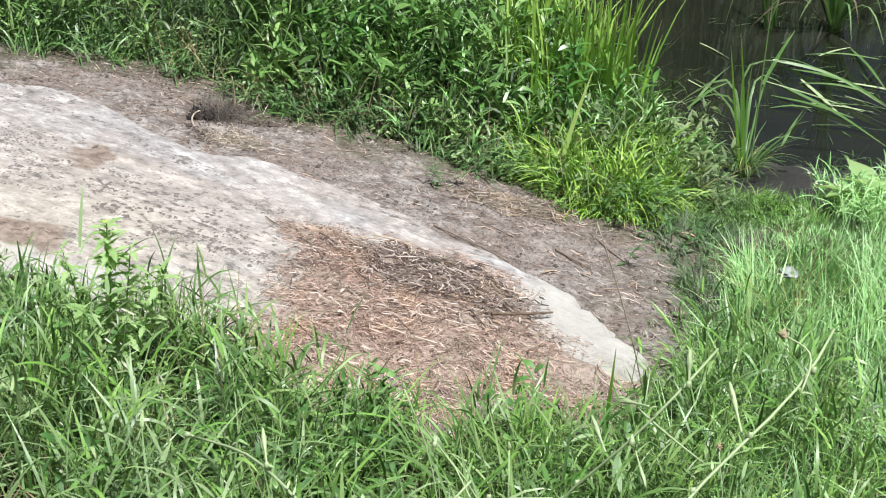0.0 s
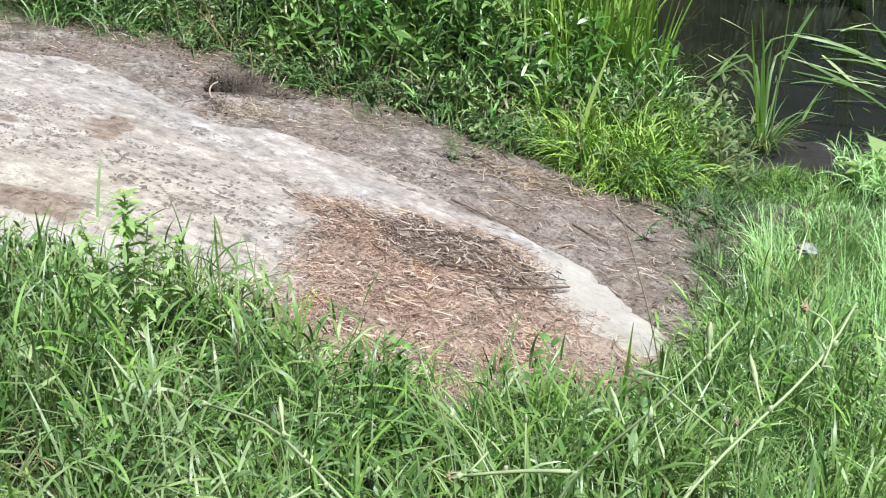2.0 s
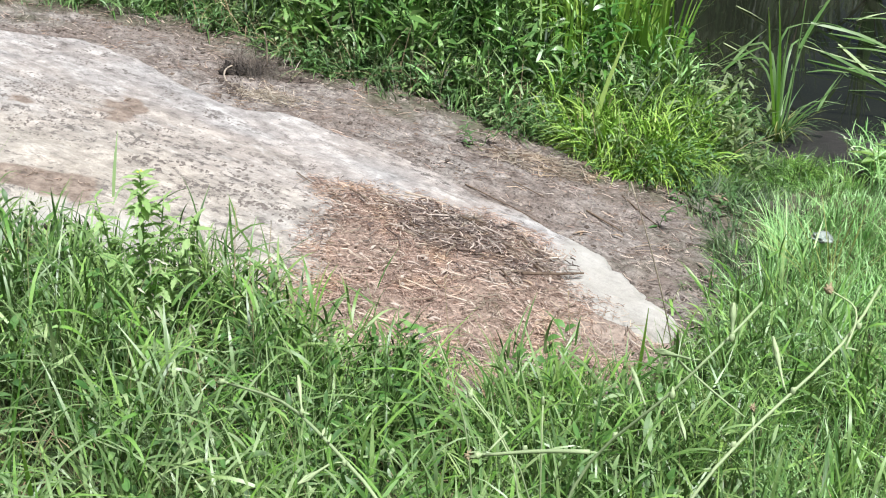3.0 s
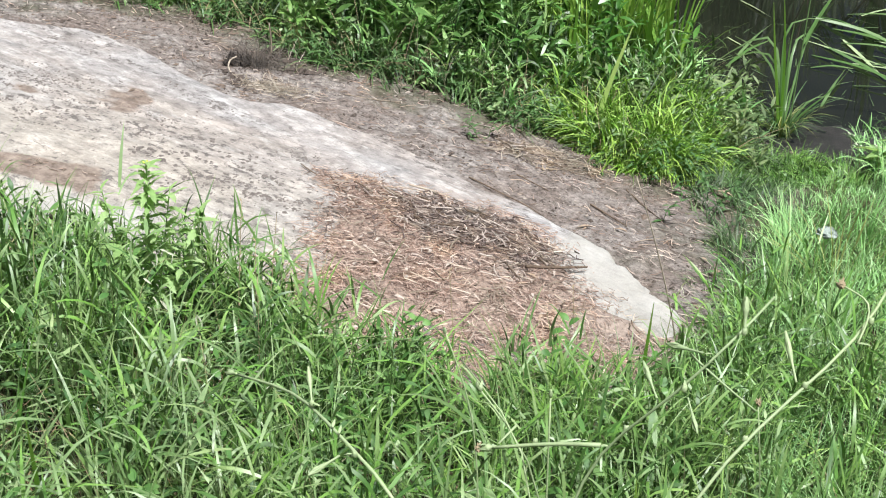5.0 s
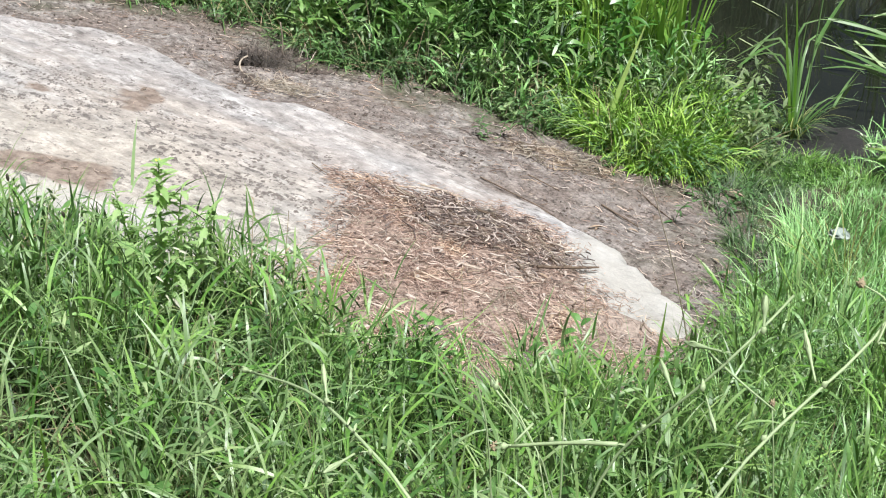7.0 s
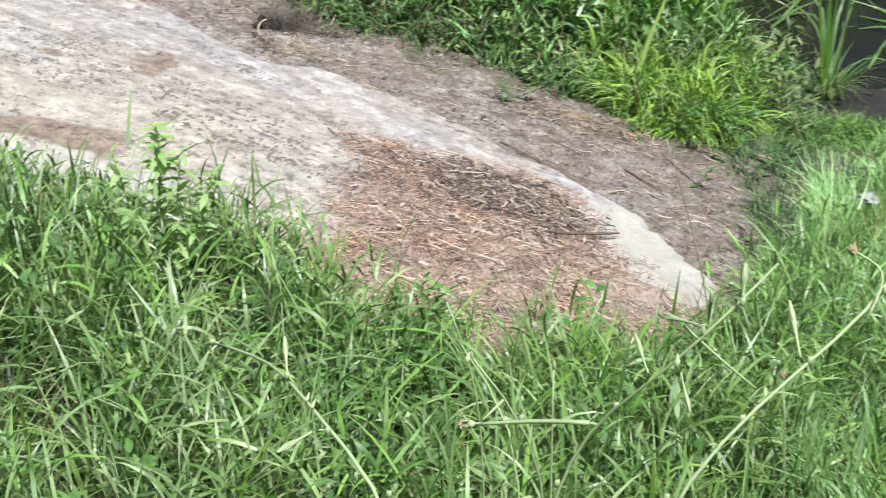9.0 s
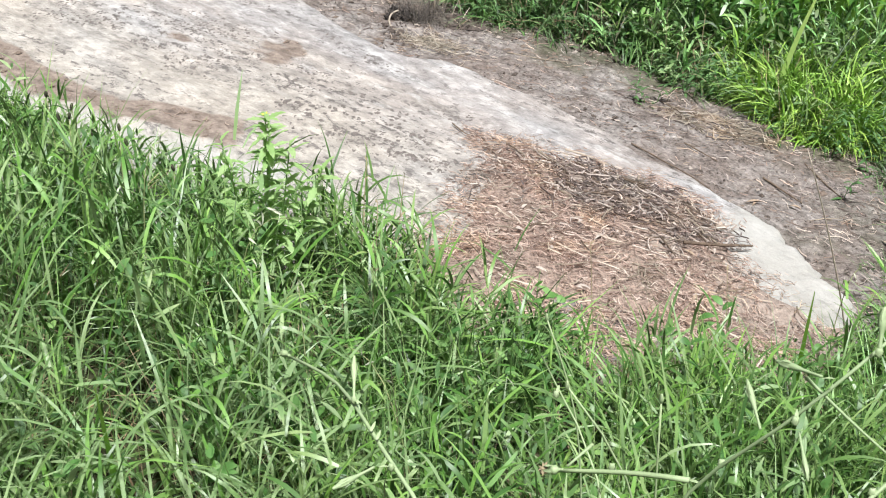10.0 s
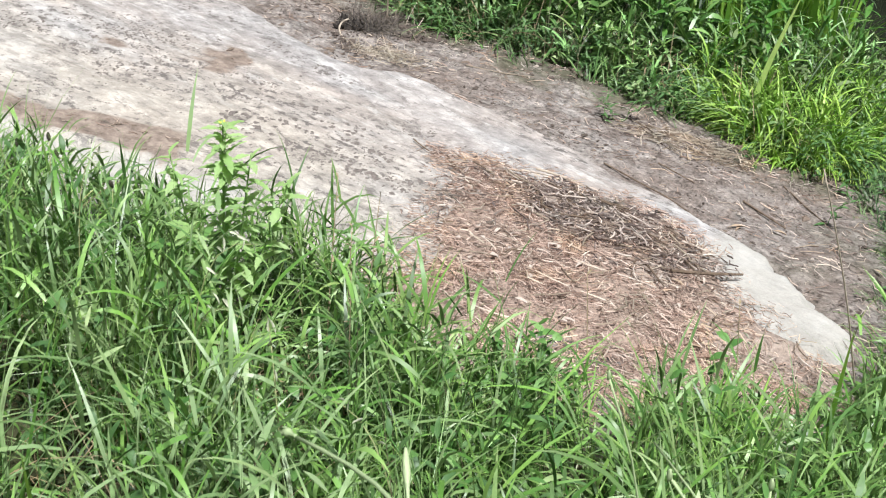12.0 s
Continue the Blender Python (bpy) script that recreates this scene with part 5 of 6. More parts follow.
GREYLANCE = [leaf_mesh("leaf", 0.095, 0.022, WEED, 0.5 + 0.35 * k, 0.3, 0, 0.25) for k in range(3)]
edge_herbs = [herb("creeping_weed", 0.085 + 0.02 * k, 13, GREYLANCE, 0.9, 350 + k, "small creeping grey-green weed at the path's edge", "weeds along the path", 0.0014, 0.55, 0.05)
              for k in range(3)]
r = random.Random(41)
spots = [(-0.11, 4.78, 0.9), (-0.14, 4.74, 0.8), (-0.08, 4.83, 0.9), (0.50, 4.76, 1.0), (0.54, 4.44, 0.9), (0.47, 4.86, 0.9), (0.62, 4.72, 1.0), (0.72, 4.6, 0.9)]
for k in range(18):
    y = r.uniform(3.95, 5.15)
    x = float(np.interp(y, (3.9, 4.3, 4.7, 5.0, 5.2), (0.68, 0.70, 0.66, 0.58, 0.56))) + r.uniform(-0.04, 0.26)
    spots.append((x, y, r.uniform(0.6, 1.3)))
while len(spots) < 112:
    x = r.uniform(-1.7, 0.85)
    y = float(np.interp(x, BACK_X, BACK_Y)) + r.uniform(-0.08, 0.12)
    spots.append((x, y, r.uniform(0.7, 1.4)))
strew(edge_herbs, spots, 7)


# ---- single grasses at the clearing ----
def wild_oat(x, y, height, head, seed, label, lean=0.25, count=6):
    r = random.Random(seed)
    ob = base_at("wild_oat", x, y, label, "grass", group="seeding grasses")
    dx, dy = math.cos(head) * lean * height, math.sin(head) * lean * height
    line = [(0, 0, -0.02), (dx * 0.2, dy * 0.2, height * 0.5), (dx * 0.55, dy * 0.55, height * 0.85), (dx, dy, height), (dx * 1.5, dy * 1.5, height * 0.93)]
    part("stem", tube("stem", line, (0.0014, 0.0011, 0.0006), STRAWGREEN, 5), ob)
    for i in range(count):
        u = 0.55 + 0.45 * i / count
        p = [np.interp(u, (0, 0.25, 0.5, 0.75, 1), [q[c] for q in line]) for c in range(3)]
        part("spikelet", SPIKELET, ob, "pale cream spikelet", turn_leaf(*p, head + r.uniform(-1.2, 1.2) - 1.57, r.uniform(-1.5, -0.7), r.uniform(-1, 1), r.uniform(0.8, 1.25)))
    return ob


STRAWGREEN = plain("straw_green_stem", (0.20, 0.24, 0.10), (0.33, 0.35, 0.17), 90, 0.6)
SPIKELET = leaf_mesh("spikelet", 0.021, 0.0042, PETAL, 0.35, 0.6, 0, 0.2, 5)
wild_oat(-0.50, 2.42, 0.42, 0.6, 1, "wild oat with drooping cream spikelets in the meadow", 0.2, 8)
wild_oat(-0.47, 2.36, 0.40, -0.3, 2, "wild oat with drooping cream spikelets in the meadow", 0.2, 5)
wild_oat(-0.72, 2.55, 0.44, 1.2, 3, "slender oat stalk with pale spikelets in the meadow", 0.15, 4)
wild_oat(-0.28, 2.24, 0.38, 2.0, 4, "slender oat stalk with pale spikelets in the meadow", 0.3, 4)
wild_oat(0.52, 3.22, 0.30, 0.2, 5, "slender oat stalk with pale spikelets in the meadow", 0.2, 4)
wild_oat(0.49, 3.30, 0.26, 1.0, 6, "slender oat stalk with pale spikelets in the meadow", 0.3, 5)
wild_oat(0.33, 3.02, 0.26, 2.2, 7, "slender oat stalk with pale spikelets in the meadow", 0.3, 4)
wild_oat(-0.10, 2.20, 0.36, 2.6, 8, "slender oat stalk with pale spikelets in the meadow", 0.3, 4)


def dry_stem(x, y, top, label, knots=6, thick=0.0013):
    ob = base_at("seeding_weed", x, y, label, "plant", group="dry seeding weeds")
    z0 = ground_at(x, y)
    t = (top[0] - x, top[1] - y, top[2] - z0)
    line = [(0, 0, -0.02), (t[0] * 0.3, t[1] * 0.3, t[2] * 0.35), (t[0] * 0.65, t[1] * 0.65, t[2] * 0.7), t]
    part("stalk", tube("stalk", line, (thick, thick * 0.8, thick * 0.5), PALEWOOD if thick > 0.002 else DRY, 5), ob)
    r = random.Random(int(abs(x) * 1000))
    for i in range(knots):
        u = 0.45 + 0.55 * i / max(knots - 1, 1)
        part("seed", SEED, ob, "small brown seed", turn_leaf(t[0] * u, t[1] * u, t[2] * u, r.uniform(0, 6.28), r.uniform(0.5, 1.2), 0, r.uniform(0.7, 1.2)))
    return ob


SEED = leaf_mesh("seed", 0.014, 0.004, TAN, 0.3, 0.7, 0, 0.2, 4)
dry_stem(0.555, 3.42, (0.394, 3.30, 0.53), "long bleached grass stalk leaning over the path", 0, 0.0024)
dry_stem(0.29, 3.05, (0.268, 3.06, 0.36), "thin pale dry stalk at the edge of the straw", 2)
dry_stem(0.02, 3.0, (0.0, 3.03, 0.40), "thin pale dry stalk at the edge of the straw", 2)
dry_stem(-0.42, 2.80, (-0.40, 2.86, 0.62), "brown upright stem with small seeds", 7)
dry_stem(-0.36, 2.72, (-0.35, 2.77, 0.58), "brown upright stem with small seeds", 7)
dry_stem(-0.37, 2.84, (-0.34, 2.90, 0.58), "brown upright stem with small seeds", 6)
dry_stem(-0.27, 2.76, (-0.22, 2.82, 0.54), "brown upright stem with small seeds", 6)
dry_stem(-0.30, 2.55, (-0.30, 2.60, 0.60), "brown upright stem with small seeds", 6)

BUD = lump("seed_head", 0.0048, DARKBUD, 3, (0.75, 0.75, 1.7), 0.2)
for i, (x, y, h) in enumerate([(-1.09, 2.88, 0.34), (-1.05, 2.86, 0.31), (-1.02, 2.88, 0.33), (-0.98, 2.85, 0.29), (-0.94, 2.86, 0.31), (-0.90, 2.87, 0.28), (-1.0, 2.78, 0.33), (-0.82, 2.84, 0.27)]):
    ob = base_at("plantain_stalk", x, y, "thin plantain stalk with a dark seed head", "plant", group="plantain stalks")
    part("stalk", tube("stalk", [(0, 0, -0.02), (0.01, 0, h * 0.5), (0.02 * math.sin(i * 2.1), 0.015, h)], (0.0012, 0.0009), STRAWGREEN, 5), ob)
    part("seed_head", BUD, ob, "dark oval seed head", pose(0.02 * math.sin(i * 2.1), 0.015, h, 8, 10, 40 * i))

# tall pale weed at the stone
weed = base_at("tall_weed", -0.60, 2.80, "tall light green weed with toothed leaves and yellow tip", "plant")
TOOTHED = leaf_mesh("leaf", 0.044, 0.013, PALELEAF, 0.5, 0.3, 0.16, 0.3, 9)
r = random.Random(77)
for sx, sy, tall, count in [(0.05, -0.04, 0.50, 60), (-0.065, 0.0, 0.42, 40), (0.13, 0.02, 0.38, 34), (0.0, -0.09, 0.34, 28), (0.015, 0.05, 0.45, 40), (0.085, -0.02, 0.44, 36)]:
    line = [(0, 0, -0.02), (sx * 0.35, sy * 0.2, tall * 0.4), (sx * 0.7, sy * 0.6, tall * 0.72), (sx, sy, tall)]
    stem = part("stem", tube("stem", line, (0.0024, 0.0020, 0.0011), PALELEAF, 6), weed)
    for i in range(count):
        u = 0.30 + 0.69 * (i / (count - 1)) ** 0.7
        p = [np.interp(u, (0, 0.40, 0.72, 1), [q[c] for q in line]) for c in range(3)]
        part("leaf", TOOTHED, stem, place=turn_leaf(*p, i * 2.4 + r.uniform(-0.5, 0.5), r.uniform(-0.2, 0.8), r.uniform(-0.4, 0.4), (1.5 - 0.55 * u) * r.uniform(0.6, 1.15)))
for k in range(4):
    part("bud", leaf_mesh("bud", 0.012, 0.006, YELLOW, 0.3, 0.5, 0, 0.3, 4), weed, "yellow-green bud", turn_leaf(0.05, -0.04, 0.49, k * 1.6, 0.9))

# broad upright blades
for name, foot, top, wide, mat, label in [
    ("broad_blade", (0.405, 2.80), (0.425, 2.78, 0.50), 0.012, LIMELEAF, "single broad lime-green blade standing at the path"),
    ("broad_blade", (0.285, 5.0), (0.412, 5.0, 0.357), 0.019, FRESH, "single stiff pale green blade leaning out of the grass"),
    ("broad_blade", (-0.462, 2.0), (-0.44, 1.96, 0.72), 0.010, LIMELEAF, "upright yellow-green blade in the meadow"),
    ("broad_blade", (0.40, 2.22), (0.385, 2.2, 0.52), 0.016, LIMELEAF, "broad light green blade rising through the grass"),
    ("broad_blade", (0.36, 2.16), (0.33, 2.14, 0.47), 0.012, LIMELEAF, "broad light green blade rising through the grass"),
]:
    z0 = ground_at(*foot)
    me = ribbon(name, [(0, 0, -0.01), (0.4 * (top[0] - foot[0]), 0.4 * (top[1] - foot[1]), 0.5 * (top[2] - z0)), (top[0] - foot[0], top[1] - foot[1], top[2] - z0)], wide, mat, 0.15, face=(0.25, -0.55, 0.80))
    ob = new(name, me)
    ob.matrix_world = pose(*foot, z0)
    tagged(ob, label, "grass", "broad blades")


# ---- thick pale stems near the lens ----
WITHERED = leaf_mesh("petal", 0.014, 0.004, TAN, 0.7, 0.5, 0.1, 0.2, 5)


def stem_plant(foot, line, thick, label, branches=(), pods=(), leaves=(), heads=()):
    ob = base_at("branched_stem", foot[0], foot[1], label, "plant stem", group="tall pale stems")
    o = Vector((foot[0], foot[1], ground_at(*foot)))
    loc = lambda pts: [tuple(Vector(p) - o) for p in pts]  # noqa: E731
    root = [(foot[0], foot[1], o.z - 0.02)]
    main = part("stem", tube("stem", loc(root + line), (thick * 0.85, thick * 0.72, thick * 0.52), PALE, 8), ob)
    for pts, t in branches:
        part("branch", tube("branch", loc(pts), (t, t * 0.7), PALE, 6), ob)
    for a, b, t in pods:
        va, vb = Vector(a) - o, Vector(b) - o
        bud = part("flower_bud", tube("flower_bud", [tuple(va.lerp(vb, u)) for u in (0, 0.25, 0.5, 0.7, 0.88, 1.0)], (t * 0.45, t * 0.42, t * 0.55, t * 1.05, t * 0.95, t * 0.4), PALE, 8), ob, "closed pale green bud")
        aim = (vb - va).to_track_quat("Y", "Z").to_matrix().to_4x4()
        for k in range(5):
            part("sepal", BRACT, bud, place=Matrix.Translation(va.lerp(vb, 0.62)) @ aim @ Euler((0, 1.257 * k, 0)).to_matrix().to_4x4() @ Matrix.Translation((0, 0, t * 0.8)) @ Euler((0.22, 0, 0)).to_matrix().to_4x4())
    for i, p in enumerate(leaves):
        part("bract", BRACT, ob, place=turn_leaf(*(Vector(p) - o), i * 2.1, 0.5, 0.2))
    for p, s in heads:
        head = part("flower_head", lump("flower_head", s * 0.5, TAN, 4, (1, 1, 0.9), 0.6), ob, "dry tan flower head", Matrix.Translation(Vector(p) - o) @ Matrix.Translation((0, 0, -s * 0.4)))
        for i in range(14):
            part("petal", WITHERED, head, place=turn_leaf(0, 0, s * 0.35, i * 2.4, 0.15 + 1.1 * (i / 14), 0.2, s / 0.012 * (0.7 + 0.3 * math.sin(i * 5))))
    for p in line[1:-1:2]:
        part("node", NODE, ob, place=Matrix.Translation(Vector(p) - o) @ Matrix.Translation((0, 0, -0.0027)))
    return ob


BRACT = leaf_mesh("bract", 0.011, 0.0026, PALE, 0.5, 0.3, 0.05, 0.2, 6)
NODE = lump("node", 0.0026, PALE, 2, (1, 1, 1.3), 0.5)
stem_plant((0.20, 1.50), [(0.185, 1.47, 0.80), (0.157, 1.489, 1.015), (0.118, 1.525, 1.023), (0.094, 1.547, 1.026), (0.067, 1.58, 1.029), (0.039, 1.62, 1.025), (-0.003, 1.686, 0.995), (-0.081, 1.758, 0.958)],
           0.0026, "arching pale green stem with buds bending over the meadow",
           [], [((0.039, 1.62, 1.025), (0.029, 1.652, 1.045), 0.0024), ((0.079, 1.551, 1.02), (0.058, 1.519, 1.021), 0.0026), ((-0.075, 1.752, 0.962), (-0.089, 1.765, 0.955), 0.0034)],
           [(0.067, 1.58, 1.029), (0.094, 1.547, 1.026), (0.039, 1.62, 1.025), (0.075, 1.57, 1.03)])
stem_plant((0.25, 1.50), [(0.262, 1.53, 0.85), (0.285, 1.54, 1.0), (0.308, 1.552, 1.054), (0.328, 1.545, 1.078), (0.353, 1.532, 1.112), (0.37, 1.524, 1.136), (0.391, 1.53, 1.167), (0.413, 1.539, 1.184), (0.427, 1.563, 1.188), (0.440, 1.585, 1.192)],
           0.0021, "long slanting green stem with buds and a brown head",
           [([(0.373, 1.539, 1.16), (0.40, 1.53, 1.14), (0.428, 1.521, 1.122)], 0.0011), ([(0.308, 1.552, 1.054), (0.269, 1.566, 1.042), (0.211, 1.581, 1.02)], 0.0021)],
           [((0.413, 1.54, 1.186), (0.413, 1.553, 1.208), 0.0028), ((0.35, 1.536, 1.117), (0.338, 1.568, 1.132), 0.0022), ((0.373, 1.52, 1.131), (0.381, 1.495, 1.114), 0.0017), ((0.382, 1.531, 1.167), (0.354, 1.551, 1.161), 0.0022),
            ((0.216, 1.580, 1.022), (0.205, 1.583, 1.018), 0.0036)],
           [(0.37, 1.524, 1.136), (0.391, 1.53, 1.167), (0.308, 1.552, 1.054)], [((0.200, 1.584, 1.016), 0.007)])
stem_plant((0.33, 1.42), [(0.345, 1.43, 0.90), (0.368, 1.45, 1.071), (0.403, 1.481, 1.098), (0.419, 1.5, 1.109), (0.435, 1.517, 1.118), (0.466, 1.538, 1.139), (0.508, 1.569, 1.163), (0.522, 1.594, 1.17), (0.545, 1.64, 1.185)],
           0.0023, "long slanting green stem with buds over the meadow",
           [([(0.508, 1.569, 1.163), (0.517, 1.585, 1.176), (0.519, 1.594, 1.189), (0.497, 1.612, 1.193)], 0.0010)],
           [((0.459, 1.54, 1.14), (0.45, 1.571, 1.169), 0.0024)],
           [(0.435, 1.517, 1.118), (0.403, 1.481, 1.098), (0.508, 1.569, 1.163)], [((0.497, 1.612, 1.193), 0.0075)])
stem_plant((0.26, 1.55), [(0.255, 1.56, 0.85), (0.251, 1.581, 1.031), (0.232, 1.605, 1.032), (0.194, 1.66, 1.03), (0.166, 1.739, 1.01)],
           0.0013, "thin forked green stem over the meadow", [([(0.233, 1.604, 1.031), (0.218, 1.584, 1.023)], 0.0014)], [], [(0.194, 1.66, 1.03)])

# single thin stalks standing up through the meadow
for foot, line, thick in [((0.17, 1.98), [(0.166, 2.0, 0.60), (0.159, 2.0, 0.726), (0.151, 2.0, 0.789), (0.133, 2.0, 0.833), (0.118, 2.0, 0.880)], 0.0013),
                          ((0.265, 1.84), [(0.26, 1.82, 0.74), (0.237, 1.8, 0.875), (0.215, 1.8, 0.894), (0.178, 1.8, 0.938)], 0.0014),
                          ((0.262, 1.90), [(0.259, 1.9, 0.66), (0.256, 1.9, 0.792), (0.256, 1.9, 0.866)], 0.0016)]:
    ob = base_at("thin_stalk", foot[0], foot[1], "thin pale green stalk with a closed bud in the meadow", "plant stem", group="thin stalks")
    o = Vector((foot[0], foot[1], ground_at(*foot)))
    pts = [tuple(Vector(p) - o) for p in [(foot[0], foot[1], o.z - 0.02)] + line]
    part("stalk", tube("stalk", pts, (thick * 1.2, thick, thick * 0.7), PALE, 6), ob)
    part("bud", lump("bud", thick * 1.9, PALE, 5, (0.8, 0.8, 1.8), 0.3), ob, "closed pale green bud", Matrix.Translation(pts[-1]) @ Matrix.Translation((0, 0, -thick * 2)))

# brown heads on thin stalks
for foot, top, size, label in [((0.60, 2.30), (0.56, 2.28, 0.62), 0.008, "withered tan flower head on a thin stalk"),
                               ((-0.05, 2.02), (-0.02, 2.0, 0.44), 0.009, "withered tan flower head on a thin stalk")]:
    ob = base_at("withered_flower", foot[0], foot[1], label, "flower", group="withered flowers")
    t = (top[0] - foot[0], top[1] - foot[1], top[2] - ground_at(*foot))
    part("stalk", tube("stalk", [(0, 0, -0.02), (t[0] * 0.2, t[1] * 0.2, t[2] * 0.6), t], (0.0016, 0.0012), PALE, 6), ob)
    head = part("flower_head", lump("flower_head", size * 0.5, TAN, 4, (1, 1, 0.9), 0.6), ob, "dry tan flower head", pose(*t))
    for i in range(16):
        part("petal", WITHERED, head, place=turn_leaf(0, 0, size * 0.35, i * 2.4, 0.15 + 1.1 * (i / 16), 0.2, size / 0.011 * (0.8 + 0.3 * math.sin(i * 5))))

# ---- twigs, root, leaves, plastic ----
STICKPALE = plain("pale_reed_stick", (0.33, 0.275, 0.235), (0.62, 0.545, 0.48), 70, 0.8)


def twig(name, pts, thick, mat, label, category="twig", lift=0.0):
    o = (pts[0][0], pts[0][1], ground_at(*pts[0]))
    line = [(x - o[0], y - o[1], ground_at(x, y) - o[2] + thick * 0.7 + lift) for x, y in pts]
    ob = new(name, tube(name, line, (thick, thick * 0.9, thick * 0.6), mat, 7, False))
    ob.matrix_world = pose(*o)
    return tagged(ob, label, category, "fallen twigs")


twig("twig", [(0.133, 3.672), (0.209, 3.715), (0.30, 3.80)], 0.0045, BARK, "dark straight twig lying on straw and rock", lift=0.017)
twig("twig", [(-0.097, 4.354), (-0.048, 4.330), (0.031, 4.265), (0.10, 4.205), (0.17, 4.195)], 0.0024, BARK, "thin dark twig along the rock's edge", lift=0.004)
twig("twig", [(-0.485, 4.044), (-0.428, 3.949), (-0.35, 3.83)], 0.0038, BARK, "short crooked dark twig in the straw", lift=0.006)
twig("twig", [(-0.588, 4.098), (-0.55, 4.06), (-0.518, 4.035)], 0.0022, BARK, "short dark twig in the straw", lift=0.006)
twig("twig", [(-0.254, 4.108), (-0.19, 4.10), (-0.127, 4.076)], 0.0036, PALEWOOD, "bleached stick at the edge of the straw", lift=0.008)
twig("twig", [(0.087, 3.655), (0.137, 3.735)], 0.0026, PALEWOOD, "short pale stick on the straw", lift=0.010)
twig("twig", [(-0.62, 4.93), (-0.5, 4.96), (-0.40, 4.99)], 0.0022, DRYWOOD, "pale dry stalk on the soil", lift=0.002)
twig("twig", [(0.30, 4.40), (0.42, 4.30)], 0.0032, BARK, "dark twig on the trodden soil", lift=0.002)
twig("twig", [(0.42, 4.62), (0.50, 4.48), (0.54, 4.43)], 0.0026, BARK, "dark twig on the trodden soil", lift=0.002)
twig("twig", [(0.05, 4.50), (0.16, 4.40)], 0.0024, BARK, "dark twig on the trodden soil", lift=0.002)

# loose reed sticks on the upper side of the bed
r = random.Random(57)
count = 0
while count < 90:
    x, y = r.uniform(-0.45, 0.50), r.uniform(3.45, 4.20)
    near = float(dark_zone(np.array([x]), np.array([y]))[0])
    if float(bed_depth(np.array([x]), np.array([y]))[0]) < 0.03 or r.random() > 0.10 + near:
        continue
    count += 1
    a, s, w = r.gauss(-0.45, 0.7), r.uniform(0.03, 0.10), r.uniform(-0.35, 0.35)
    dx, dy = 0.5 * s * math.cos(a), 0.5 * s * math.sin(a)
    mat, label = r.choice([(BARK, "short dark brown reed stick on the straw"), (DRYWOOD, "dull brown reed stick on the straw"), (STICKPALE, "bleached pale reed stick on the straw"), (STICKPALE, "bleached pale reed stick on the straw")])
    ob = twig("reed_stick", [(x - dx, y - dy), (x - dy * w, y + dx * w), (x + dx, y + dy)], r.uniform(0.0014, 0.0030), mat, label, "stick", r.uniform(0.010, 0.022))
    tagged(ob, label, "stick", "sticks in the straw bed")
CHIP = [leaf_mesh("leaf_chip", 0.030, 0.009, STICKPALE, 0.7, 0.5, 0.02, 0.3, 5), leaf_mesh("leaf_chip", 0.022, 0.012, STICKPALE, 0.9, 0.4, 0.04, 0.3, 5)]
for k in range(46):
    x, y = r.uniform(-0.40, 0.50), r.uniform(3.15, 4.1)
    if float(bed_depth(np.array([x]), np.array([y]))[0]) > 0.02:
        ob = new("leaf_chip", CHIP[k % 2])
        ob.matrix_world = turn_leaf(x, y, ground_at(x, y) + 0.014, r.uniform(0, 6.28), r.uniform(-0.1, 0.4), r.uniform(-0.4, 0.4), r.uniform(0.6, 1.3))
        tagged(ob, "pale scrap of dry leaf lying on the straw", "leaf", "leaf scraps on the straw")

tuft = base_at("dead_tuft", -1.04, 4.99, "dark dead grass tuft with a bare looping root", "grass tuft")
n = 800
x, y = rng.normal(0.045, 0.050, n), rng.normal(0.075, 0.060, n)
v, qd, tr, al = blade_arrays(x, y, 0 * x - 0.015, rng.uniform(0.03, 0.115, n), rng.uniform(0.0014, 0.0032, n), rng.uniform(0, 6.28, n), np.abs(rng.normal(0.6, 0.45, n)), np.abs(rng.normal(1.1, 0.7, n)), 4)
tagged(part("dead_grass", arrays("dead_grass", v, qd, tr, DEAD, along=al), tuft), kind="stuff")
part("root", tube("root", [(-0.005, 0.02, 0.03), (-0.025, 0.0, 0.03), (-0.02, -0.05, 0.016), (0.01, -0.11, 0.010), (0.055, -0.16, 0.006), (0.125, -0.215, 0.002)], (0.0034, 0.0034, 0.003, 0.002), PALEWOOD, 7), tuft, "pale bare root")
part("stalk", tube("stalk", [(0.10, 0.12, 0.0), (0.105, 0.125, 0.06), (0.10, 0.12, 0.135)], (0.0034, 0.003, 0.0024), DRYWOOD, 7), tuft, "broken brown stalk")
r = random.Random(63)
# added near-black clods stand in for the shaded hollow beside the root
for k in range(10):
    part("soil_clod", lump("soil_clod", r.uniform(0.008, 0.015), HOLLOWDARK, 6 + k, (r.uniform(1.0, 1.7), 1.1, 0.8), 1.2, 8, 11), tuft, "near-black clod, its colour standing for a shaded hollow", pose(r.uniform(-0.05, 0.03), r.uniform(-0.01, 0.06), r.uniform(-0.010, 0.010), 0, 0, 40 * k))


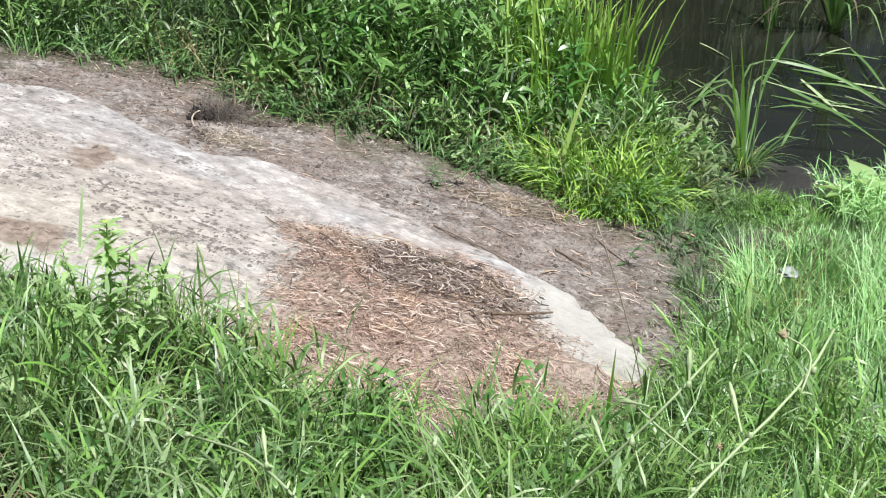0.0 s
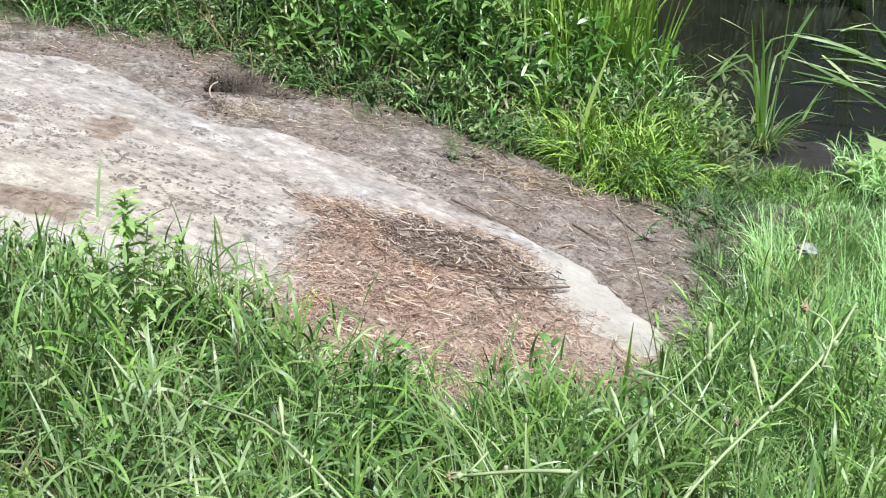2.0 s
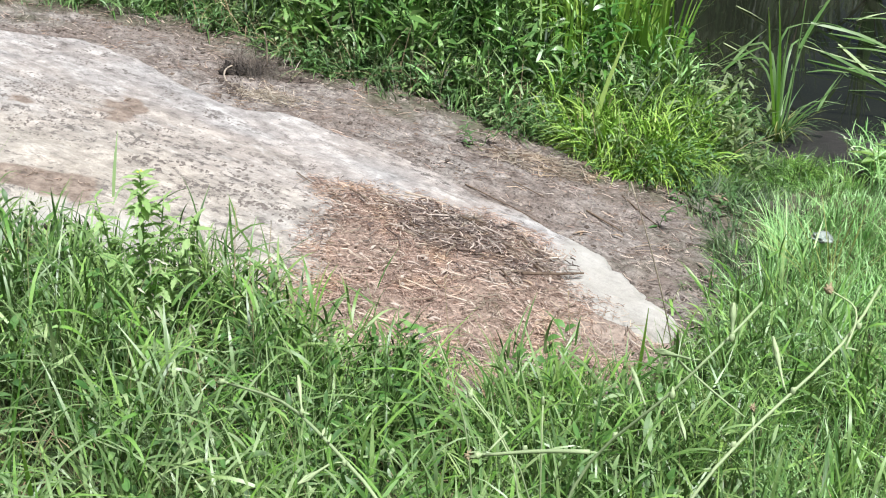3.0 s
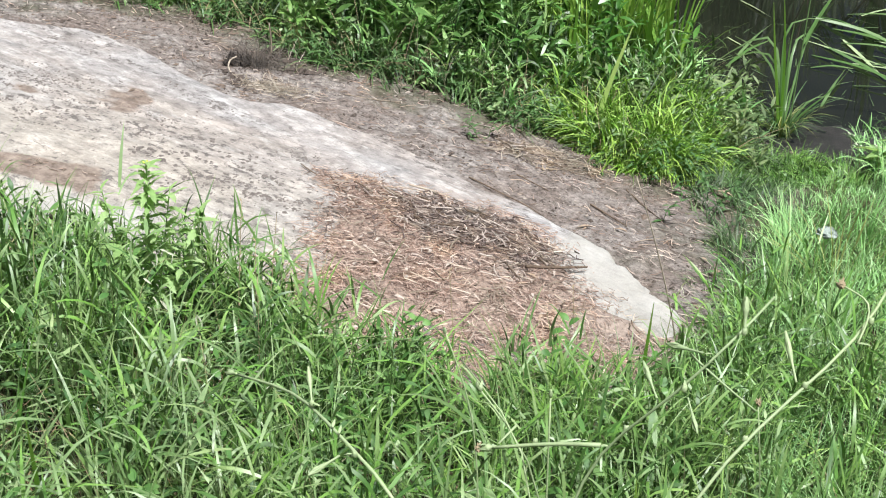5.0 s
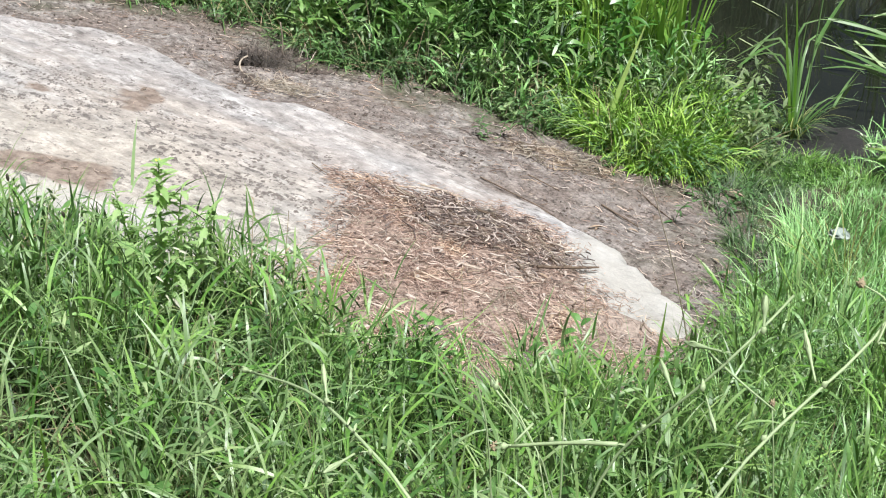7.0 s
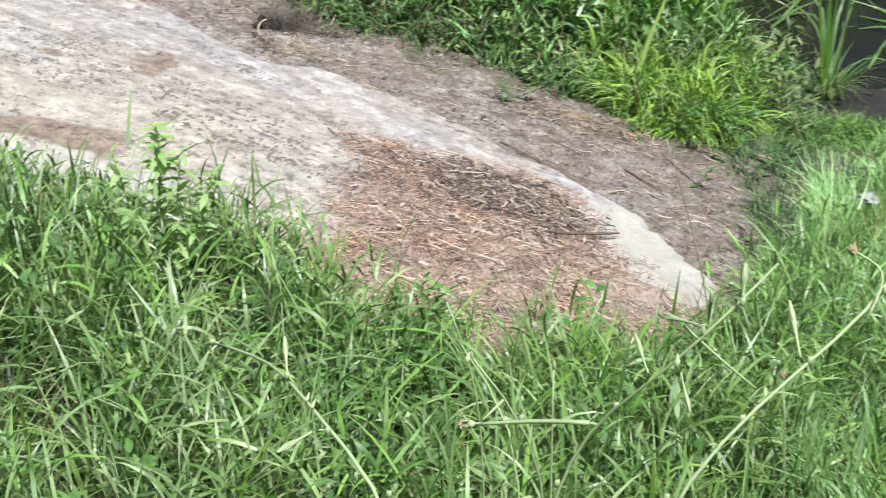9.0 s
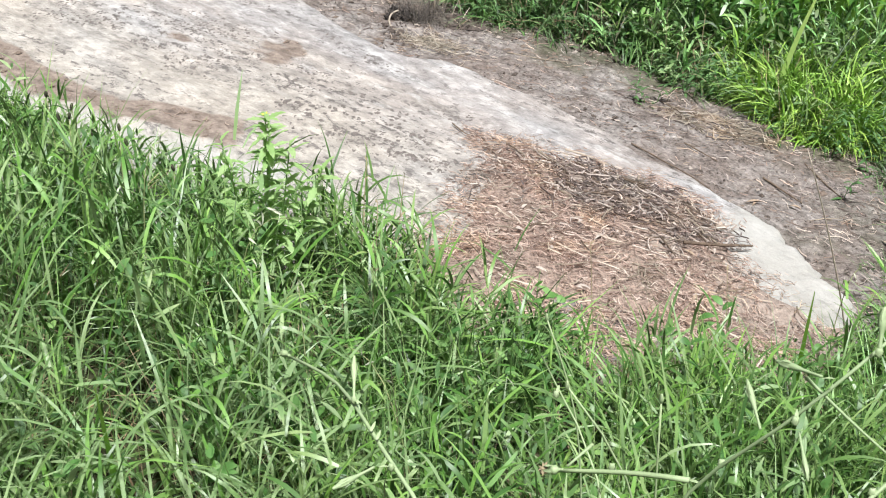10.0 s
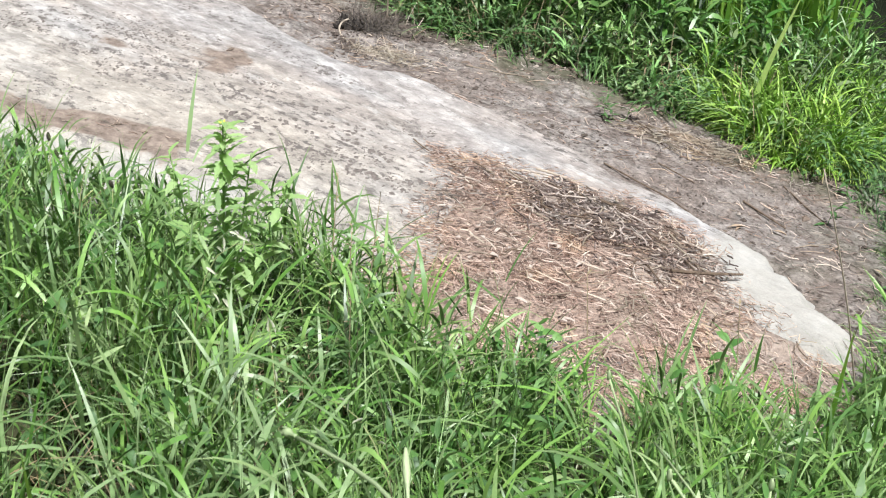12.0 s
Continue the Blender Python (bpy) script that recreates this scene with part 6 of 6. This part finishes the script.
def withered(x, y):
    """Dark trodden ground with dead stalks round the tuft, down to the rock's edge."""
    a = step(1.0, 0.4, np.hypot((x + 0.90 + 0.3 * (y - 5.15)) / 0.22, (y - 5.17) / 0.16) + 0.3 * fbm(x, y, 0.09, 91))
    return np.maximum(a, step(1.0, 0.5, np.hypot((x + 0.98 + 0.55 * (y - 4.82)) / 0.06, (y - 4.82) / 0.12) + 0.3 * fbm(x, y, 0.06, 93)))


x, y, w = scatter(4500, -1.25, -0.6, 4.65, 5.5, withered, 0.8, 0.06, 227)
n = len(x)
crumbs("damp_soil_crumbs", x, y, rng.gamma(1.6, 0.0026, n) + 0.0012, rng.uniform(1.0, 1.8, n), rng.uniform(0, 3.14, n), rng.uniform(0.4, 0.8, n), SOILDARK,
       "dark damp crumbs of soil round the dead tuft", "soil crumbs")
x, y, w = scatter(1500, -1.2, -0.6, 4.95, 5.5, withered, 0.9, 0.06, 229)
n = len(x)
field("dead_stalks", x, y, rng.uniform(0.03, 0.12, n), rng.uniform(0.0012, 0.0030, n), DEAD, (0.7, 0.4), (1.3, 0.8), segs=5, label="grey-brown dead stalks bent over dark soil")
x, y, w = scatter(260, -1.15, -0.55, 4.95, 5.5, withered, 0.6, 0.08, 231)
n = len(x)
field("bleached_stalks", x, y, rng.uniform(0.05, 0.14, n), rng.uniform(0.0018, 0.0034, n), PALESTRAW, (0.9, 0.4), (1.6, 0.9), segs=6, label="bleached dry stalks arching over the soil")
n = 300
x, y = rng.normal(-0.885, 0.045, n), rng.normal(4.835, 0.045, n)
field("dry_tangle", x, y, rng.uniform(0.03, 0.09, n), rng.uniform(0.0016, 0.0030, n), PALESTRAW, (0.8, 0.4), (2.4, 1.0), segs=7, label="small tangle of tan dry stems on the soil", category="straw")
x, y = rng.normal(-0.86, 0.07, n), rng.normal(4.81, 0.04, n)
straws("tangle_straw", x, y, rng.uniform(0.02, 0.06, n), rng.uniform(0.0008, 0.0016, n), PALESTRAW, rng.uniform(0, 3.14, n), rng.uniform(0, 0.016, n),
       "short tan straws lying under the tangle of stems")

DRYLEAF = [leaf_mesh("dry_leaf", 0.05, 0.030, LEAFBROWN, 1.1, 0.5, 0.03, 0.3), leaf_mesh("dry_leaf", 0.055, 0.014, LEAFBROWN, 0.6, 0.6, 0, 0.25)]
for x, y, k, h, s in [(-0.235, 5.25, 0, 0.4, 1.3), (-0.16, 5.22, 0, 2.0, 1.0), (0.80, 4.78, 1, 1.1, 1.5), (0.308, 4.19, 1, 1.9, 1.0), (0.705, 4.07, 0, 2.4, 1.0), (0.665, 4.12, 1, 0.6, 0.7), (0.30, 4.20, 1, 2.7, 0.8),
                      (0.42, 4.22, 1, 1.2, 0.9), (0.01, 3.88, 0, 0.3, 0.8), (0.146, 3.595, 1, 2.0, 0.9), (0.165, 3.64, 1, 0.9, 0.8), (0.206, 3.452, 1, 2.6, 1.0), (0.224, 3.40, 1, 1.4, 1.0), (0.247, 3.36, 0, 0.6, 0.8)]:
    ob = new("dry_leaf", DRYLEAF[k])
    ob.matrix_world = turn_leaf(x, y, ground_at(x, y) + 0.012 * s, h, 0.35, 0.2, s)
    tagged(ob, "curled pale brown dead leaf lying on the ground", "leaf", "dead leaves")

bag = new("plastic_scrap", lump("plastic_scrap", 0.020, PLASTIC, 9, (1.7, 1.0, 0.5), 0.9, 16, 26))
bag.matrix_world = pose(0.950, 3.87, 0.130, 10, 12, 40)
tagged(bag, "crumpled white plastic scrap caught in the bank grass", "litter")

# yellowed fan and leafy plant on the bank
fan = base_at("yellowed_tuft", 0.985, 3.84, "fan of yellowing grass blades on the bank", "grass tuft")
for i in range(26):
    a = -1.25 + 2.5 * i / 25
    h = 0.33 + 0.05 * math.sin(i * 3.3)
    part("blade", ribbon("blade", [(0, 0, -0.01), (0.10 * math.sin(a), 0.03 * math.cos(i), h * 0.6 * math.cos(a * 0.6)), (0.24 * math.sin(a), 0.05 * math.cos(i * 2), h * math.cos(a * 0.7))], 0.006, YELLOWBLADE, 0.4), fan)
DOCK = [leaf_mesh("leaf", 0.16, 0.060, PALELEAF, 0.35 + 0.3 * k, 0.3, 0.03, 0.3, 9) for k in range(2)]
for x, y, s, k in [(1.50, 5.18, 1.5, 0), (1.60, 5.08, 1.5, 1), (1.40, 5.16, 0.9, 2)]:
    dock = base_at("dock_plant", x, y, "bright green broad-leaved plant at the water's edge", "plant", group="dock plants")
    for i in range(9):
        part("leaf", DOCK[i % 2], dock, place=turn_leaf(0.01 * math.cos(i * 2.4), 0.01 * math.sin(i * 2.4), 0.0 + 0.012 * i, i * 2.4 + k, 0.75 - 0.04 * i, 0.2, s * (0.75 + 0.05 * i)))
FLOWER = lump("white_flower", 0.0038, PETAL, 1, (1, 1, 0.7), 0.5)
for i, (x, y, h) in enumerate([(1.22, 4.98, 0.22), (1.26, 5.02, 0.18), (1.30, 4.9, 0.20)]):
    ob = base_at("small_white_flower", x, y, "tiny white flowers on a thin stalk", "flower", group="small white flowers")
    part("stalk", tube("stalk", [(0, 0, -0.02), (0.01, -0.01, h * 0.6), (-0.015, -0.02, h)], (0.0012, 0.0008), STRAWGREEN, 5), ob)
    for j in range(3):
        part("flower", FLOWER, ob, "tiny white flower", pose(-0.015 + 0.012 * math.cos(j * 2.1), -0.02 + 0.012 * math.sin(j * 2.1), h - 0.006 + 0.004 * j))


# ---- the pond's reeds ----
def reed_clump(x, y, z, upright, low, label, seed, tall=(0.35, 0.62), wide=(0.009, 0.015), mat=REED, droop=0):
    r = random.Random(seed)
    ob = new("reed_clump")
    ob.matrix_world = pose(x, y, z)
    tagged(ob, label, "reeds", "reed clumps in the pond")
    for i in range(upright):
        h, a, s = r.uniform(*tall), r.uniform(0, 6.28), r.uniform(0.01, 0.08)
        fx, fy = 0.03 * math.cos(a * 3), 0.03 * math.sin(a * 3)
        part("blade", ribbon("blade", [(fx, fy, -0.05), (fx + s * 0.3 * math.cos(a) * h, fy + s * 0.3 * math.sin(a) * h, h * 0.6), (fx + s * 1.3 * math.cos(a) * h, fy + s * 1.3 * math.sin(a) * h, h)],
                             r.uniform(*wide), mat, r.uniform(-0.8, 0.8), 0.05), ob)
    for i in range(low):
        h, a = r.uniform(0.05, 0.17) * (1.35 if low > 100 else 1.0), r.uniform(0, 6.28)
        out = r.uniform(0.5, 1.4) * h
        part("blade", ribbon("blade", [(0, 0, -0.04), (out * 0.5 * math.cos(a), out * 0.5 * math.sin(a), h * 0.62), (out * math.cos(a), out * math.sin(a), h * r.uniform(0.25, 0.8))],
                             r.uniform(0.0035, 0.0070), (WEED, REED, WEED, YELLOWBLADE)[i % 4], r.uniform(-0.6, 0.6), 0.05), ob)
    for i in range(droop):
        h, a, out = r.uniform(0.22, 0.50), r.uniform(0, 6.28), r.uniform(0.20, 0.55)
        cx, cy = math.cos(a), math.sin(a)
        part("drooping_blade", ribbon("drooping_blade", [(0, 0, -0.03), (out * 0.35 * cx, out * 0.35 * cy, h * 0.85), (out * 0.7 * cx, out * 0.7 * cy, h), (out * cx, out * cy, h * r.uniform(0.1, 0.6))],
                                      r.uniform(0.012, 0.022), (WEED, REED, BARK)[i % 3], r.uniform(-0.6, 0.6), 0.08), ob)
    return ob


clump = reed_clump(1.07, 5.66, WATER_Z, 0, 170, "green reed clump with bent pale blades rising from the pond's mud", 1, (0.30, 0.60), (0.008, 0.012), LIMELEAF)
for mid, end, far, wide, mat in [((-0.02, 0.06, 0.36), (-0.04, 0.14, 0.48), (0.16, 0.14, 0.467), 0.014, REED), ((-0.03, 0.05, 0.26), (-0.12, 0.09, 0.36), (-0.22, 0.09, 0.395), 0.011, REED),
                                 ((-0.03, 0.06, 0.34), (-0.06, 0.12, 0.45), (-0.31, 0.12, 0.25), 0.012, REED), ((-0.02, 0.08, 0.28), (-0.06, 0.19, 0.34), (-0.27, 0.19, 0.24), 0.010, REED),
                                 ((0.02, 0.12, 0.34), (0.06, 0.27, 0.41), (0.22, 0.28, 0.29), 0.012, REED), ((0.05, 0.10, 0.25), (0.08, 0.22, 0.34), (0.18, 0.24, 0.56), 0.009, REED),
                                 ((0.06, 0.0, 0.10), (0.18, 0.0, 0.20), (0.24, 0.0, 0.31), 0.008, REED), ((0.05, 0.0, 0.10), (0.11, 0.0, 0.20), (0.28, 0.0, 0.17), 0.006, REED),
                                 ((-0.03, 0.0, 0.18), (-0.055, 0.0, 0.30), (-0.095, 0.0, 0.57), 0.012, LIMELEAF), ((-0.01, 0.0, 0.2), (-0.03, 0.0, 0.42), (-0.06, 0.0, 0.62), 0.012, LIMELEAF),
                                 ((0.0, 0.01, 0.2), (-0.01, 0.01, 0.36), (0.0, 0.01, 0.50), 0.011, REED)]:
    part("bent_blade", ribbon("bent_blade", [(0, 0, -0.04), mid, end, far], wide, mat, 0.5, 0.12, 0.15, (0.1, -0.75, 0.65)), clump)
for pts, wide in [([(0.10, 0.14, 0.47), (0.22, 0.14, 0.45), (0.34, 0.14, 0.425), (0.60, 0.14, 0.27)], 0.015), ([(0.20, 0.29, 0.30), (0.40, 0.29, 0.21), (0.48, 0.29, 0.16), (0.66, 0.29, 0.04)], 0.015)]:
    part("broken_blade", ribbon("broken_blade", pts, wide, REED, 0.4, 0.15, 0.15, (0.1, -0.75, 0.65)), clump)
reed_clump(1.86, 7.95, WATER_Z, 26, 20, "thick reed clump standing out in the pond", 2, (0.4, 0.9), (0.012, 0.022), droop=26)
reed_clump(1.50, 8.0, WATER_Z, 16, 14, "loose reed clump standing out in the pond", 3, (0.3, 0.7), (0.010, 0.018), droop=8)
reed_clump(2.35, 8.2, WATER_Z, 14, 14, "loose reed clump standing out in the pond", 4, (0.4, 0.9), (0.012, 0.020), droop=14)
tall_reed = new("reed_stalk", tube("reed_stalk", [(0, 0, -0.06), (0.01, 0, 0.4), (0.03, 0.02, 0.92)], (0.004, 0.003, 0.0015), REED, 6))
tall_reed.matrix_world = pose(1.10, 5.66, WATER_Z)
tagged(tall_reed, "single tall thin reed stalk standing in the pond", "reed")

FALLEN = [((1.32, 6.99), (1.74, 6.51)), ((1.34, 6.74), (1.67, 6.38)), ((1.42, 6.87), (1.79, 6.26)), ((1.52, 6.64), (1.79, 6.51)), ((1.32, 6.91), (1.63, 7.88)), ((1.89, 7.59), (1.90, 6.75)),
          ((0.95, 6.96), (1.12, 6.57)), ((1.47, 6.32), (1.78, 6.21)), ((1.64, 7.19), (1.85, 6.54)), ((1.53, 7.01), (1.63, 6.42)), ((1.31, 6.55), (1.50, 6.51)), ((1.64, 6.77), (1.82, 6.40)),
          ((1.07, 7.64), (1.20, 7.33)), ((0.98, 6.69), (1.19, 7.17)), ((0.91, 6.51), (1.15, 6.85)), ((1.69, 7.44), (1.89, 7.60)), ((1.29, 6.03), (1.46, 6.49))]
for k in range(7):
    fx, fy, fa = 1.35 + 0.6 * lattice(k, 3, 8), 6.5 + 1.0 * lattice(k, 5, 8), -1.1 + 0.8 * lattice(k, 7, 8)
    FALLEN.append(((fx, fy), (fx + 0.4 * math.cos(fa), fy + 0.4 * math.sin(fa))))
r = random.Random(91)
for i, pts in enumerate(FALLEN):
    o = pts[0]
    rise = 0.008 + 0.022 * (i % 3)
    line = [(px - o[0], py - o[1], rise * k / (len(pts) - 1) * (1 if k < len(pts) - 1 else 0.6)) for k, (px, py) in enumerate(pts)]
    if len(line) == 2:
        line.insert(1, (line[1][0] * 0.5, line[1][1] * 0.5 + 0.01, rise * 0.7))
    ob = new("fallen_reed", ribbon("fallen_reed", line, r.uniform(0.011, 0.022), PALE if i % 3 == 0 else REED, r.uniform(-0.9, 0.9), 0.2))
    ob.matrix_world = pose(o[0], o[1], WATER_Z + 0.004)
    tagged(ob, "broken green reed leaf lying over the water", "reed", "fallen reeds")
x, y, w = scatter(260, 0.85, 2.4, 5.4, 8.2, lambda x, y: (pond(x, y) > 0.02) * 1.0, 0.8, 0.2, 231)
n = len(x)
field("floating_debris", x, y, rng.uniform(0.03, 0.16, n), rng.uniform(0.002, 0.006, n), DULL, (1.5, 0.03), (0.05, 0.05), segs=3, z=np.full(n, WATER_Z + 0.004), roll=0.1,
      label="thin broken reed bits floating on the water", category="debris")
